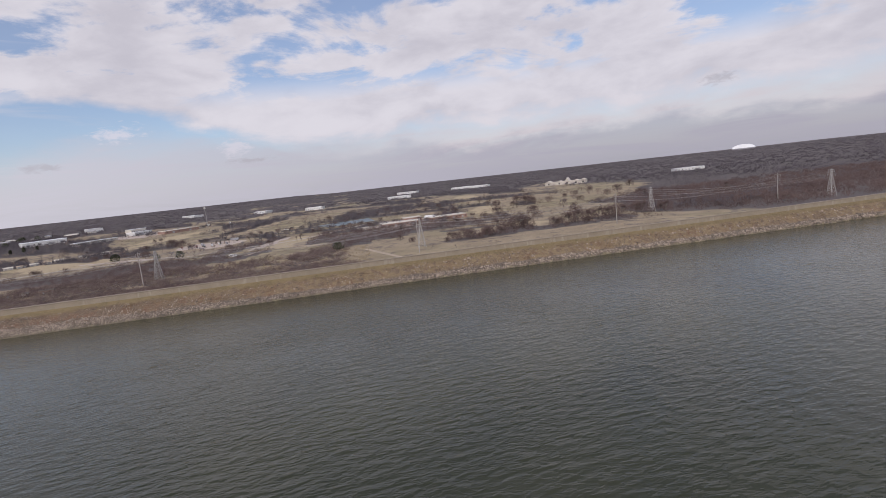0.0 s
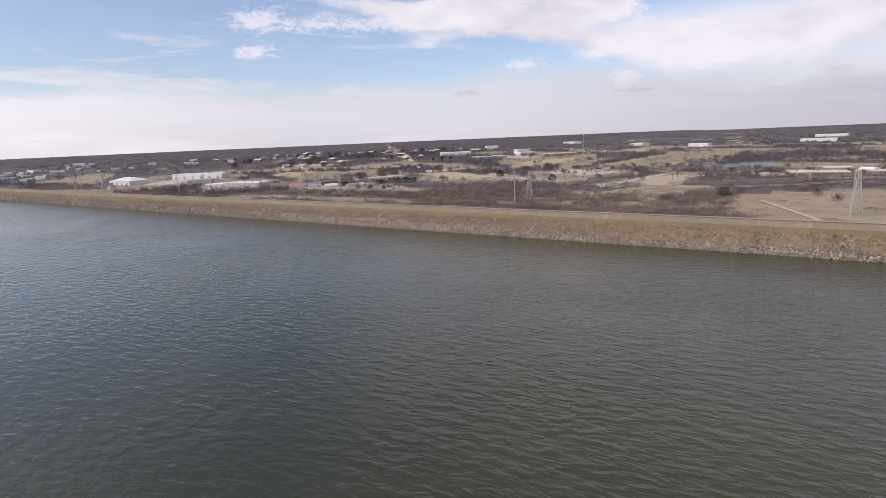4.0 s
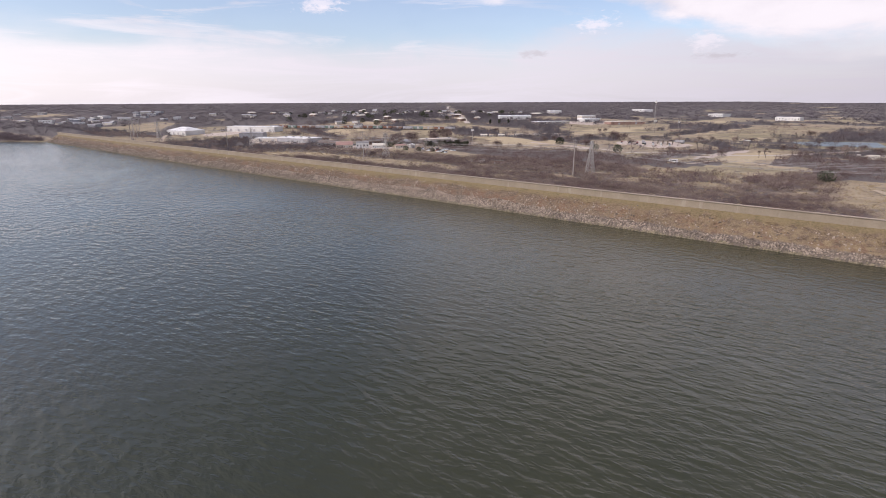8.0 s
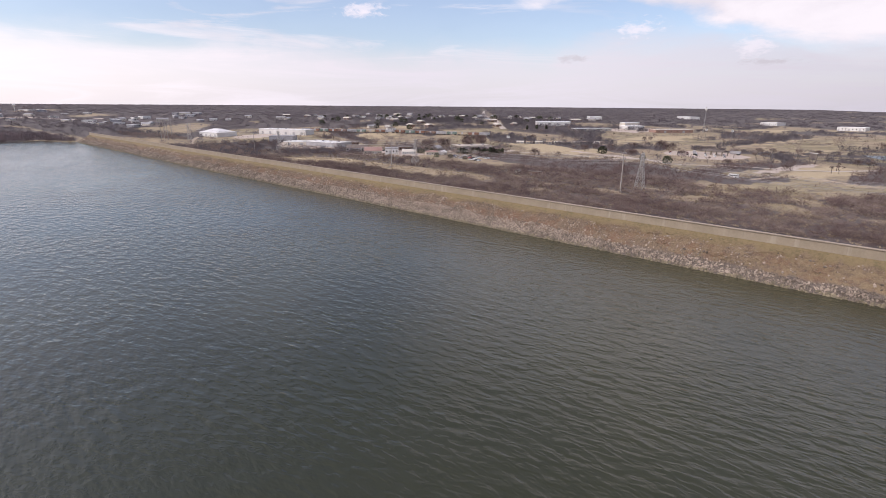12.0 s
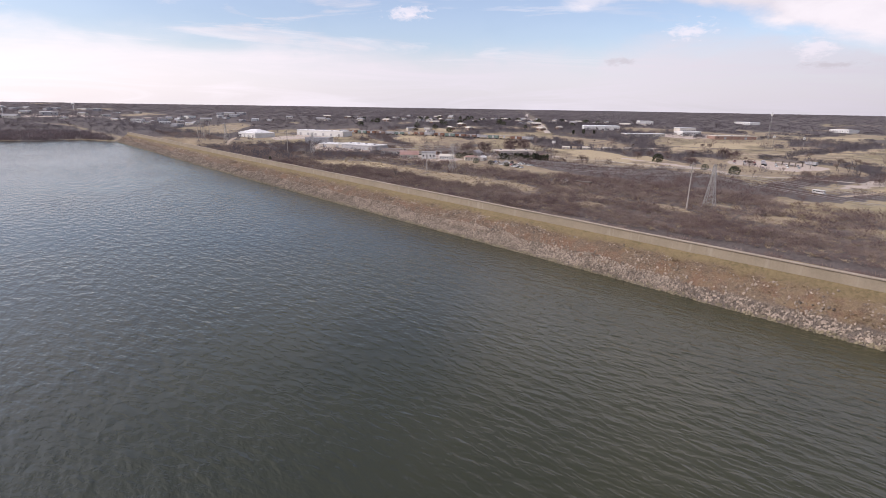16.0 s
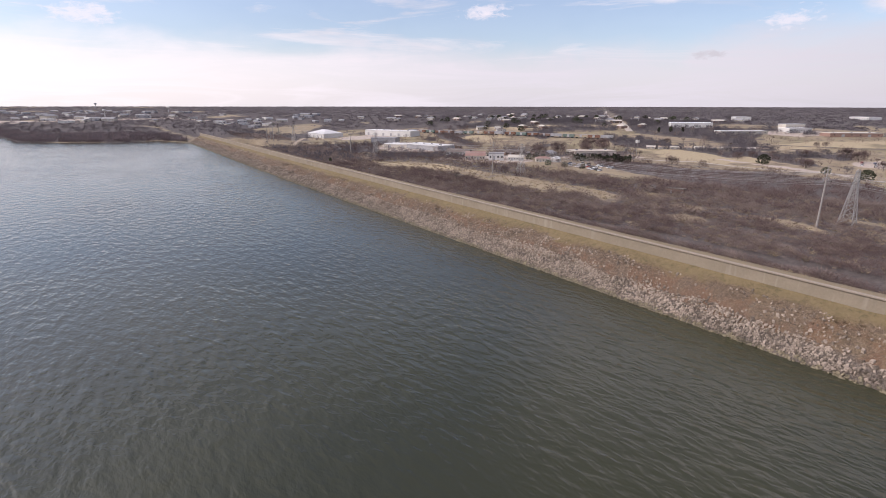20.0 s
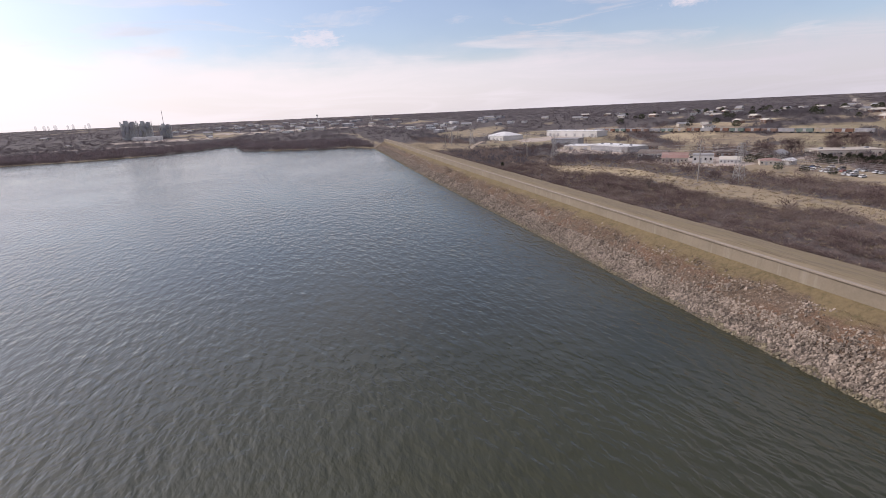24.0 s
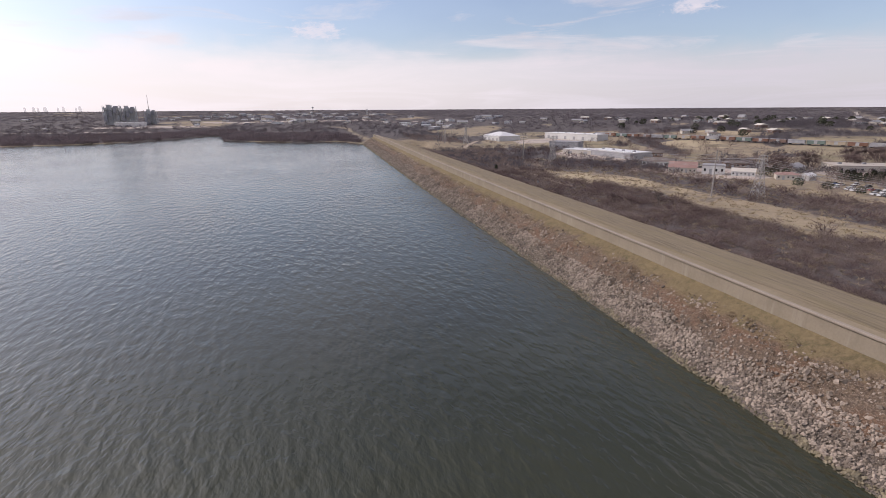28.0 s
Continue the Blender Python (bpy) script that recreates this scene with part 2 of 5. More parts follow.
def ground_material():
    """Winter grassland: tan fields, greener lawns, brown leaf litter under the woods, set by the cover attribute."""
    m, n, s = material("winter_ground")
    p = place(n)
    broad, mid, fine = n.noise(p, 0.006, 4.0, 0.55, 0.4), n.noise(p, 0.045, 4.0, 0.6, 0.3), n.noise(p, 0.8, 5.0, 0.65)
    cover = n.add("ShaderNodeAttribute", attribute="cover").outputs["Color"]
    parts = n.add("ShaderNodeSeparateXYZ", {0: cover})
    tan = n.mix(n.ramp(mid, 0.3, 0.7), rgb(0.240, 0.190, 0.118), rgb(0.372, 0.298, 0.194))
    tan = n.mix(n.ramp(fine, 0.3, 0.75), tan, rgb(0.258, 0.190, 0.122))
    green = n.mix(n.ramp(mid, 0.35, 0.65), rgb(0.205, 0.168, 0.094), rgb(0.310, 0.248, 0.150))
    litter = n.mix(n.ramp(fine, 0.3, 0.7), rgb(0.080, 0.065, 0.060), rgb(0.128, 0.105, 0.097))
    pale = n.mix(n.ramp(fine, 0.3, 0.7), rgb(0.360, 0.292, 0.240), rgb(0.510, 0.425, 0.360))
    colour = n.mix(n.ramp(broad, 0.45, 0.62), tan, green)
    scrub = n.math("MULTIPLY", n.ramp(n.noise(p, 0.10, 5.0, 0.7, 0.5), 0.52, 0.66), 0.75)
    colour = n.mix(scrub, colour, litter)
    gold = n.mix(n.ramp(fine, 0.3, 0.7), rgb(0.335, 0.262, 0.156), rgb(0.450, 0.358, 0.230))
    edge = n.math("MULTIPLY", n.math("SUBTRACT", mid, 0.5), 0.9)
    colour = n.mix(n.ramp(n.math("ADD", parts.outputs[2], edge), 0.35, 0.6), colour, gold)
    colour = n.mix(n.ramp(n.math("ADD", parts.outputs[0], edge), 0.35, 0.6), colour, litter)
    colour = n.mix(n.ramp(n.math("ADD", parts.outputs[1], edge), 0.4, 0.6), colour, pale)
    n.put(s.inputs["Base Color"], colour)
    s.inputs["Roughness"].default_value = 0.95
    bump(n, s, fine, 0.5, 0.25)
    return m


def bank_material():
    """Earth and dry grass between and above the riprap of the dam's wet face, with shade between the stones painted in
    near the waterline.
    """
    m, n, s = material("bank_earth")
    p = place(n)
    split = n.add("ShaderNodeSeparateXYZ", {0: p})
    z, along = split.outputs[2], split.outputs[1]
    a, b, c = n.noise(p, 0.16, 4.0, 0.6, 0.5), n.noise(p, 1.6, 5.0, 0.65), n.noise(p, 7.0, 3.0)
    soil = n.mix(n.ramp(b, 0.3, 0.7), rgb(0.080, 0.053, 0.036), rgb(0.178, 0.123, 0.080))
    soil = n.mix(n.math("MULTIPLY", n.ramp(a, 0.45, 0.62), 0.7), soil, rgb(0.158, 0.080, 0.043))
    soil = n.mix(n.math("MULTIPLY", n.ramp(c, 0.52, 0.66), 0.75), soil, rgb(0.319, 0.247, 0.189))
    soil = n.mix(n.math("MULTIPLY", n.ramp(n.noise(p, 3.4, 3.0, 0.6), 0.5, 0.66), 0.7), soil, rgb(0.070, 0.050, 0.033))
    # the southern stretch is grown over with golden dead grass
    grown = n.math("MULTIPLY", n.ramp(along, 20.0, -150.0), n.ramp(n.noise(p, 0.45, 4.0, 0.65, 0.4), 0.38, 0.6, 0.08, 0.85))
    soil = n.mix(grown, soil, n.mix(n.ramp(c, 0.35, 0.65), rgb(0.168, 0.122, 0.064), rgb(0.300, 0.222, 0.126)))
    grass = n.mix(n.ramp(b, 0.3, 0.7), rgb(0.125, 0.094, 0.047), rgb(0.212, 0.157, 0.083))
    grass = n.mix(n.math("MULTIPLY", n.ramp(n.noise(p, 0.07, 3.0), 0.45, 0.6), 0.5), grass, rgb(0.205, 0.152, 0.078))
    grass = n.mix(n.math("MULTIPLY", n.ramp(n.noise(p, 0.6, 5.0, 0.7, 0.4), 0.48, 0.68), 0.7), grass, rgb(0.098, 0.082, 0.038))
    grass = n.mix(n.math("MULTIPLY", n.ramp(c, 0.5, 0.72), 0.4), grass, rgb(0.262, 0.185, 0.098))
    # shadow in the gaps between the low stones, put into the earth's colour
    gap_shade = n.mix(n.ramp(c, 0.35, 0.65), rgb(0.052, 0.040, 0.031), rgb(0.206, 0.166, 0.135))
    wobble = n.math("MULTIPLY", n.math("SUBTRACT", a, 0.5), 5.0)
    colour = n.mix(n.ramp(n.math("ADD", z, wobble), 5.0, 6.4), soil, grass)
    colour = n.mix(n.ramp(n.math("ADD", z, n.math("MULTIPLY", wobble, 0.5)), 2.5, 1.6), colour, gap_shade)
    n.put(s.inputs["Base Color"], colour)
    s.inputs["Roughness"].default_value = 0.95
    bump(n, s, n.math("ADD", b, n.math("MULTIPLY", c, 0.5)), 0.8, 0.35)
    return m


def slope_material():
    """Mown dry grass on the dam's back, streaked along its length by mowing and wheels."""
    m, n, s = material("slope_grass")
    p = place(n)
    along = n.add("ShaderNodeVectorMath", {0: p, 1: (1.0, 0.12, 1.0)}, operation="MULTIPLY").outputs[0]
    streak, patch, fine = n.noise(along, 0.40, 5.0, 0.62, 2.2), n.noise(p, 0.09, 4.0, 0.6), n.noise(p, 3.0, 4.0, 0.65)
    colour = n.mix(n.ramp(streak, 0.32, 0.68), rgb(0.162, 0.122, 0.068), rgb(0.302, 0.229, 0.138))
    colour = n.mix(n.math("MULTIPLY", n.ramp(patch, 0.45, 0.62), 0.6), colour, rgb(0.255, 0.196, 0.098))
    colour = n.mix(n.math("MULTIPLY", n.ramp(fine, 0.5, 0.8), 0.45), colour, rgb(0.360, 0.258, 0.158))
    n.put(s.inputs["Base Color"], colour)
    s.inputs["Roughness"].default_value = 0.95
    bump(n, s, fine, 0.5, 0.12)
    return m


def streaked_concrete():
    """Old wall concrete with dark runs of rain down its face and paler lime bloom."""
    m = mottled("weathered_concrete", (0.208, 0.169, 0.121), (0.282, 0.232, 0.171), 0.6, 0.9, relief=0.01)
    n = Nodes(m.node_tree, True)
    s = [k for k in n.tree.nodes if k.type == "BSDF_PRINCIPLED"][0]
    colour = s.inputs["Base Color"].links[0].from_socket
    tall = n.add("ShaderNodeVectorMath", {0: place(n), 1: (1.0, 1.3, 0.12)}, operation="MULTIPLY").outputs[0]
    runs, bloom = n.noise(tall, 1.1, 5.0, 0.65), n.noise(tall, 0.37, 3.0, 0.6)
    colour = n.mix(n.math("MULTIPLY", n.ramp(runs, 0.5, 0.72), 0.35), colour, rgb(0.190, 0.160, 0.122))
    colour = n.mix(n.math("MULTIPLY", n.ramp(bloom, 0.56, 0.7), 0.35), colour, rgb(0.38, 0.335, 0.275))
    n.put(s.inputs["Base Color"], colour)
    return m


WATER, GROUND, BANK, SLOPE = water_material(), ground_material(), bank_material(), slope_material()
GRASS = mottled("dry_grass", (0.300, 0.235, 0.140), (0.450, 0.360, 0.240), 0.5, 0.95, relief=0.1)
WORN_GRASS = mottled("worn_grass", (0.205, 0.160, 0.096), (0.310, 0.242, 0.154), 0.4, 0.95, relief=0.05)
CONCRETE = streaked_concrete()
COPING = mottled("pale_concrete", (0.262, 0.216, 0.172), (0.335, 0.277, 0.222), 0.6, 0.9, relief=0.01)
TRACK = mottled("gravel_track", (0.330, 0.258, 0.188), (0.470, 0.375, 0.282), 0.5, 0.95, relief=0.03)
STONE = mottled("riprap_stone", (0.088, 0.067, 0.049), (0.388, 0.311, 0.244), 0.8, 0.9, relief=0.03, random_tone=0.9)
WET_STONE = mottled("wet_stone", (0.07, 0.056, 0.032), (0.27, 0.22, 0.135), 0.8, 0.6, relief=0.03, random_tone=0.8)
TWIG = twigs_material("bare_twigs", (0.172, 0.126, 0.106), (0.300, 0.230, 0.196), 0.06, 0.3, 0.4, 0.2)

BARK = mottled("grey_bark", (0.12, 0.10, 0.085), (0.27, 0.235, 0.205), 2.0, 0.95, relief=0.02)
DARK_TWIG = twigs_material("dense_dark_twigs", (0.098, 0.064, 0.057), (0.172, 0.118, 0.104), 0.05, 0.3, 0.4, 0.2)
SHORE_TWIG = twigs_material("dark_shore_twigs", (0.130, 0.100, 0.106), (0.205, 0.163, 0.168), 0.04)
EVERGREEN = mottled("evergreen_leaves", (0.030, 0.033, 0.018), (0.074, 0.078, 0.042), 0.5, 0.8, random_tone=0.6)
FAR_WOOD = twigs_material("far_bare_woods", (0.104, 0.087, 0.096), (0.150, 0.128, 0.137), 0.012, 0.10, 0.14, 0.12)
STEEL = mottled("galvanised_steel", (0.36, 0.34, 0.32), (0.50, 0.475, 0.445), 1.0, 0.55, 0.4)
POLE_GREY = mottled("weathered_pole", (0.29, 0.26, 0.235), (0.40, 0.365, 0.335), 0.6, 0.85)
CABLE = mottled("aluminium_cable", (0.34, 0.32, 0.31), (0.44, 0.42, 0.41), 0.1, 0.5, 0.2)
WHITE_WALL = mottled("white_metal_wall", (0.53, 0.51, 0.485), (0.65, 0.635, 0.61), 0.3, 0.7)
CREAM_WALL = mottled("cream_wall", (0.48, 0.43, 0.365), (0.60, 0.55, 0.48), 0.3, 0.85)
GREY_WALL = mottled("grey_wall", (0.24, 0.24, 0.25), (0.38, 0.37, 0.38), 0.3, 0.8)
BROWN_WALL = mottled("brown_brick_wall", (0.15, 0.095, 0.075), (0.25, 0.165, 0.13), 0.5, 0.9)
BRICK_WALL = mottled("red_brick_wall", (0.250, 0.152, 0.120), (0.340, 0.220, 0.175), 0.5, 0.9)
DOME_WHITE = mottled("bright_white_membrane", (0.82, 0.82, 0.82), (0.90, 0.90, 0.90), 0.02, 0.5)
WHITE_ROOF = mottled("white_roof", (0.60, 0.585, 0.57), (0.73, 0.715, 0.70), 0.2, 0.6)
GREY_ROOF = mottled("grey_roof", (0.22, 0.21, 0.21), (0.36, 0.35, 0.35), 0.3, 0.85)
RED_ROOF = mottled("red_roof", (0.255, 0.150, 0.125), (0.350, 0.225, 0.190), 0.3, 0.85)
BROWN_ROOF = mottled("brown_roof", (0.10, 0.080, 0.070), (0.19, 0.155, 0.135), 0.3, 0.9)
DARK_PANE = mottled("dark_window", (0.02, 0.022, 0.025), (0.05, 0.052, 0.056), 0.5, 0.2)
DOOR_GREY = mottled("door_paint", (0.28, 0.28, 0.285), (0.40, 0.39, 0.385), 0.5, 0.6)
RUST = mottled("rusty_steel", (0.13, 0.062, 0.040), (0.24, 0.13, 0.09), 0.4, 0.85)
PLANT_STEEL = mottled("grey_plant_steel", (0.36, 0.36, 0.355), (0.54, 0.54, 0.53), 0.06, 0.8)
TYRE = mottled("black_rubber", (0.015, 0.015, 0.015), (0.035, 0.035, 0.035), 1.0, 0.9)
# pale colour and low alpha stand in for haze over the far towers
SKYLINE = mottled("hazed_tower", (0.82, 0.83, 0.86), (0.90, 0.90, 0.92), 0.01, 0.4)
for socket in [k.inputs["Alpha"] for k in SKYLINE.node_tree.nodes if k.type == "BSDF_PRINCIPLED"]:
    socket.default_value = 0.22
PALE_ROAD = mottled("pale_road", (0.38, 0.325, 0.272), (0.50, 0.435, 0.37), 0.3, 0.9)
POND = mottled("shallow_pond_water", (0.10, 0.145, 0.165), (0.16, 0.205, 0.225), 0.15, 0.5)
ASPHALT = mottled("worn_asphalt", (0.10, 0.095, 0.09), (0.17, 0.16, 0.15), 0.2, 0.95)
CAR_PAINTS = [mottled("car_paint_" + n, c, tuple(min(1, k * 1.15) for k in c), 0.5, 0.35) for n, c in (("white", (0.7, 0.7, 0.7)), ("silver", (0.42, 0.43, 0.44)), ("black", (0.03, 0.03, 0.035)), ("red", (0.28, 0.035, 0.03)), ("blue", (0.05, 0.09, 0.2)))]
BOXCAR_PAINTS = [RUST, BROWN_WALL, GREY_WALL, RUST, mottled("boxcar_green", (0.10, 0.14, 0.12), (0.16, 0.20, 0.175), 0.3, 0.7), mottled("boxcar_tan", (0.30, 0.24, 0.17), (0.42, 0.35, 0.26), 0.3, 0.8)]

# ---- terrain ----
SHORE = ((-6000, 420), (-900, 560), (-400, 628), (-310, 635), (-250, 668), (-215, 715), (-186, 788), (-168, 775), (-146, 662), (-109, 628), (-56, 594), (-16, 600), (2, 560), (12, 548))
CREST, TOE_X = 8.9, 60.0


def smooth(a, b, v):
    t = np.clip((np.asarray(v, float) - a) / (b - a), 0, 1)
    return t * t * (3 - 2 * t)


def lumps(x, y, size, seed=0.0):
    x, y = np.asarray(x, float) / size + seed, np.asarray(y, float) / size - seed
    return (np.sin(x * 1.7 + 1.3 * np.sin(y * 0.9)) + np.sin(y * 1.9 + 1.1 * np.sin(x * 1.3 + 2)) + 0.6 * np.sin(3.1 * x - 2.3 * y)) / 2.6


def land(x, y):
    """Height of the open land round the lake."""
    x, y = np.asarray(x, float), np.asarray(y, float)
    far = np.hypot(x - 60, y - 100)
    low = -6.0 + 3.0 * smooth(120, -60, y) * smooth(400, 100, x) + 9 * smooth(300, 760, x) * smooth(500, -100, y) + 19 * smooth(330, 800, x + 0.35 * np.maximum(y - 150, 0)) * smooth(0, 500, y)
    low = low + 12 * smooth(900, 4300, far) + 0.5 * lumps(x, y, 60) * smooth(60, 160, x)
    low = low + 13 * smooth(470, 620, y) * smooth(200, 30, x)
    shore = np.interp(x, [a for a, b in SHORE], [b for a, b in SHORE])
    back = y - shore
    left = np.clip(back * 0.05, -5, 2.0) + 10 * smooth(100, 900, back) + 14 * smooth(900, 3500, back)
    w = smooth(-10, 60, x - np.maximum(y - 560, 0) * 0.12)
    return left * (1 - w) + low * w


def ground_height(x, y):
    """The land with the lake bed and the foot of the dam cut in."""
    x, y = np.asarray(x, float), np.asarray(y, float)
    z = land(x, y)
    behind = (x > 9) & (y < 548)
    slope = CREST - 0.278 * (x - 17) - 0.25
    z = np.where(behind & (x < 75), np.where(x < 20, -2.0, np.maximum(np.minimum(z, slope), z - 4)), z)
    return np.where((x <= 9) & (y < 548) & (x > -7000), np.minimum(z, -2.5 - 0 * x), z)


# ---- mesh helpers ----
def mesh_object(name, verts, faces, mat, parent=None, label="", smooth_faces=False):
    me = bpy.data.meshes.new(name)
    me.from_pydata([tuple(v) for v in verts], [], [tuple(f) for f in faces])
    me.materials.append(mat)
    if smooth_faces:
        me.polygons.foreach_set("use_smooth", [True] * len(me.polygons))
    ob = new(name, me)
    if parent:
        ob.parent = parent
    if label:
        ob["label"] = label
    return ob


def bulk_mesh(name, verts, faces, mats, index=None, smooth_faces=False):
    """A mesh from arrays of vertices (n, 3) and equal-sided faces (m, 3 or 4)."""
    me = bpy.data.meshes.new(name)
    verts, faces = np.asarray(verts, np.float32), np.asarray(faces, np.int32)
    me.vertices.add(len(verts))
    me.vertices.foreach_set("co", verts.ravel())
    k = faces.shape[1]
    me.loops.add(faces.size)
    me.loops.foreach_set("vertex_index", faces.ravel())
    me.polygons.add(len(faces))
    me.polygons.foreach_set("loop_start", np.arange(0, faces.size, k, dtype=np.int32))
    for m in mats:
        me.materials.append(m)
    if index is not None:
        me.polygons.foreach_set("material_index", np.asarray(index, np.int32))
    me.polygons.foreach_set("use_smooth", np.full(len(faces), smooth_faces))
    me.update(calc_edges=True)
    me.validate()
    return me


def sheet(name, xs, ys, height, mat):
    gx, gy = np.meshgrid(xs, ys)
    v = np.stack([gx, gy, height(gx, gy)], -1).reshape(-1, 3)
    nx, ny = len(xs), len(ys)
    i = (np.arange(ny - 1)[:, None] * nx + np.arange(nx - 1)[None]).ravel()
    f = np.stack([i, i + 1, i + nx + 1, i + nx], 1)
    return new(name, bulk_mesh(name, v, f, [mat], smooth_faces=True))


def stretch(start, stop, step, low, high, growth=1.14):
    """Even steps from start to stop, then ever longer ones out to low and high."""
    mid = list(np.arange(start, stop + step / 2, step))
    out, d, v = [], step, start
    while v > low:
        d *= growth
        v -= d
        out.append(max(v, low))
    up, d, v = [], step, mid[-1]
    while v < high:
        d *= growth
        v += d
        up.append(min(v, high))
    return np.array(out[::-1] + mid + up)


# ---- ground, lake ----
# open ground among the brush: centre x, y, half sizes, turn in degrees
GLADES = ((330, -330, 150, 95, 10), (540, -430, 170, 120, 0), (640, -560, 190, 90, 20), (470, -190, 120, 55, 10), (398, 38, 58, 60, 0), (322, 62, 22, 42, 0), (120, 262, 22, 50, -12), (355, 190, 38, 95, 35), (330, 300, 60, 45, 0), (106, -262, 44, 118, 0), (330, -60, 75, 28, 10), (205, -285, 32, 20, 0), (260, -185, 60, 26, 0), (330, 430, 70, 80, 20), (420, 520, 60, 60, 0), (600, 150, 110, 60, 20), (520, 40, 110, 70, 0), (660, -60, 150, 60, 15), (470, -330, 110, 60, 20), (700, -330, 160, 60, 10), (860, -560, 190, 70, 30), (950, 60, 160, 45, 10), (240, 430, 45, 55, 0), (200, 560, 90, 60, 0), (480, 330, 40, 60, 0), (127, 188, 18, 92, -4))
THICKETS = ((168, 255, 20, 58, -8), (174, 150, 20, 48, 0), (150, 232, 4, 70, -6), (235, 60, 60, 45, 20), (255, 150, 28, 70, 10), (210, 10, 60, 22, 15), (300, -5, 80, 12, 12), (182, 62, 32, 72, 0), (158, 172, 5, 58, -14), (150, 120, 5, 60, 12), (108, 222, 12, 40, 0), (330, -95, 60, 12, 10), (300, -170, 70, 22, 5), (250, -120, 90, 14, 8), (180, -262, 20, 18, 0), (158, -300, 16, 20, 0), (156, -224, 14, 32, 0), (165, 330, 40, 55, -10), (420, 150, 14, 80, 40), (330, 520, 12, 170, 24), (540, 260, 20, 130, 38), (620, 30, 120, 12, 12), (290, 225, 20, 20, 0), (172, -345, 22, 20, 0), (440, 300, 30, 70, 30), (272, -178, 24, 62, 0), (305, -245, 16, 70, 4), (345, -160, 10, 60, 0), (420, -130, 14, 90, 6), (520, -200, 16, 150, 8), (620, -320, 20, 160, 12), (455, 10, 10, 60, 0), (230, -235, 9, 30, 0), (215, 20, 40, 30, 0), (250, 100, 40, 50, 10), (182, -98, 34, 15, 20), (107, 122, 5, 26, -12), (240, -35, 40, 12, 25), (233, -124, 14, 30, 60), (285, -228, 10, 50, 30), (347, -293, 12, 10, 0), (447, -360, 16, 14, 0))


def inside(x, y, spots):
    """How far inside the nearest of some turned ellipses a place lies: 1 at a middle, 0 and less outside."""
    best = np.full(np.shape(x), -9.0)
    for cx, cy, rx, ry, turn in spots:
        c, s = math.cos(radians(turn)), math.sin(radians(turn))
        u, v = (x - cx) * c - (y - cy) * s, (x - cx) * s + (y - cy) * c
        best = np.maximum(best, 1 - np.hypot(u / rx, v / ry))
    return best


def wooded(x, y):
    """How thickly bare woods and brush cover a place, 0 to 1."""
    x, y = np.asarray(x, float), np.asarray(y, float)
    far = np.hypot(x, y - 50)
    wobble = 0.16 * lumps(x, y, 22, 2.0)
    belt = smooth(60, 65, x) * smooth(112, 94, x + 9 * lumps(x, y, 30)) * smooth(-142, -126, y) * smooth(520, 430, y)
    patches = 0.8 * smooth(-0.08, 0.3, lumps(x, y, 70, 3.0)) * smooth(200, 300, far)
    rows = 0.85 * smooth(0.62, 0.88, np.sin((0.9 * x + 0.3 * y) / 21 + 1.6 * lumps(x, y, 90, 5.0))) * smooth(230, 280, x) * smooth(-0.75, 0.1, lumps(x, y, 55, 8.0))
    hill = np.maximum(0.8 * smooth(690, 800, 0.62 * x + 0.78 * y) * smooth(-0.5, 0.1, lumps(x, y, 42, 9.0)), 0.95 * smooth(600, 650, 0.916 * x + 0.4 * y + 14 * lumps(x, y, 45, 3.0)) * smooth(300, 400, y) * smooth(-0.8, -0.3, lumps(x, y, 60, 9.0))) * smooth(250, 330, x)
    off = np.abs((x - 525) * 0.623 - (y - 377) * 0.782)
    south = smooth(-415, -450, y - 0.12 * (x - 110)) * smooth(105, 118, x)
    loose = (0.6 + 0.25 * smooth(-30, 10, y) * smooth(170, 120, y)) * smooth(90, 100, x) * smooth(200, 175, x) * smooth(-135, -115, y) * smooth(560, 480, y) * smooth(-0.75, 0.0, lumps(x * 1.6, y, 13, 5.0))
    base = np.maximum.reduce([belt, loose, patches, south, rows, hill])
    base = base * (1 - smooth(-0.05, 0.15, inside(x, y, GLADES) + wobble))
    base = np.maximum(base, smooth(-0.05, 0.12, inside(x, y, THICKETS) + wobble))
    bands = np.maximum(smooth(-0.55, 0.1, np.sin(far / 62 + 2.2 * lumps(x, y, 330, 2.0))), smooth(1500, 2300, far))
    open_land = smooth(450, 150, y) * smooth(-700, -300, y)
    distant = smooth(760, 1050, far - 130 * open_land) * smooth(-0.62, -0.2, lumps(x, y, 190, 1.0)) * (1 - open_land * (1 - bands))
    distant = distant * (1 - (0.35 + 0.5 * open_land) * smooth(0.45, 0.8, np.sin(far / 85 + 3 * lumps(x, y, 260, 6.0))) * smooth(2800, 1500, far))
    shore = np.interp(x, [a for a, b in SHORE], [b for a, b in SHORE])
    bank = smooth(6, 16, y - shore) * smooth(420, 300, y - shore) * smooth(30, -10, x)
    hollow = smooth(540, 580, y) * smooth(0, 30, x) * smooth(190, 120, x) * 0.7
    return np.clip(np.maximum.reduce([base, distant, bank, hollow]) * np.where(x > 470, smooth(7, 13, off), 1) * (1 - smooth(62, 58, x) * (y < 552)), 0, 1)


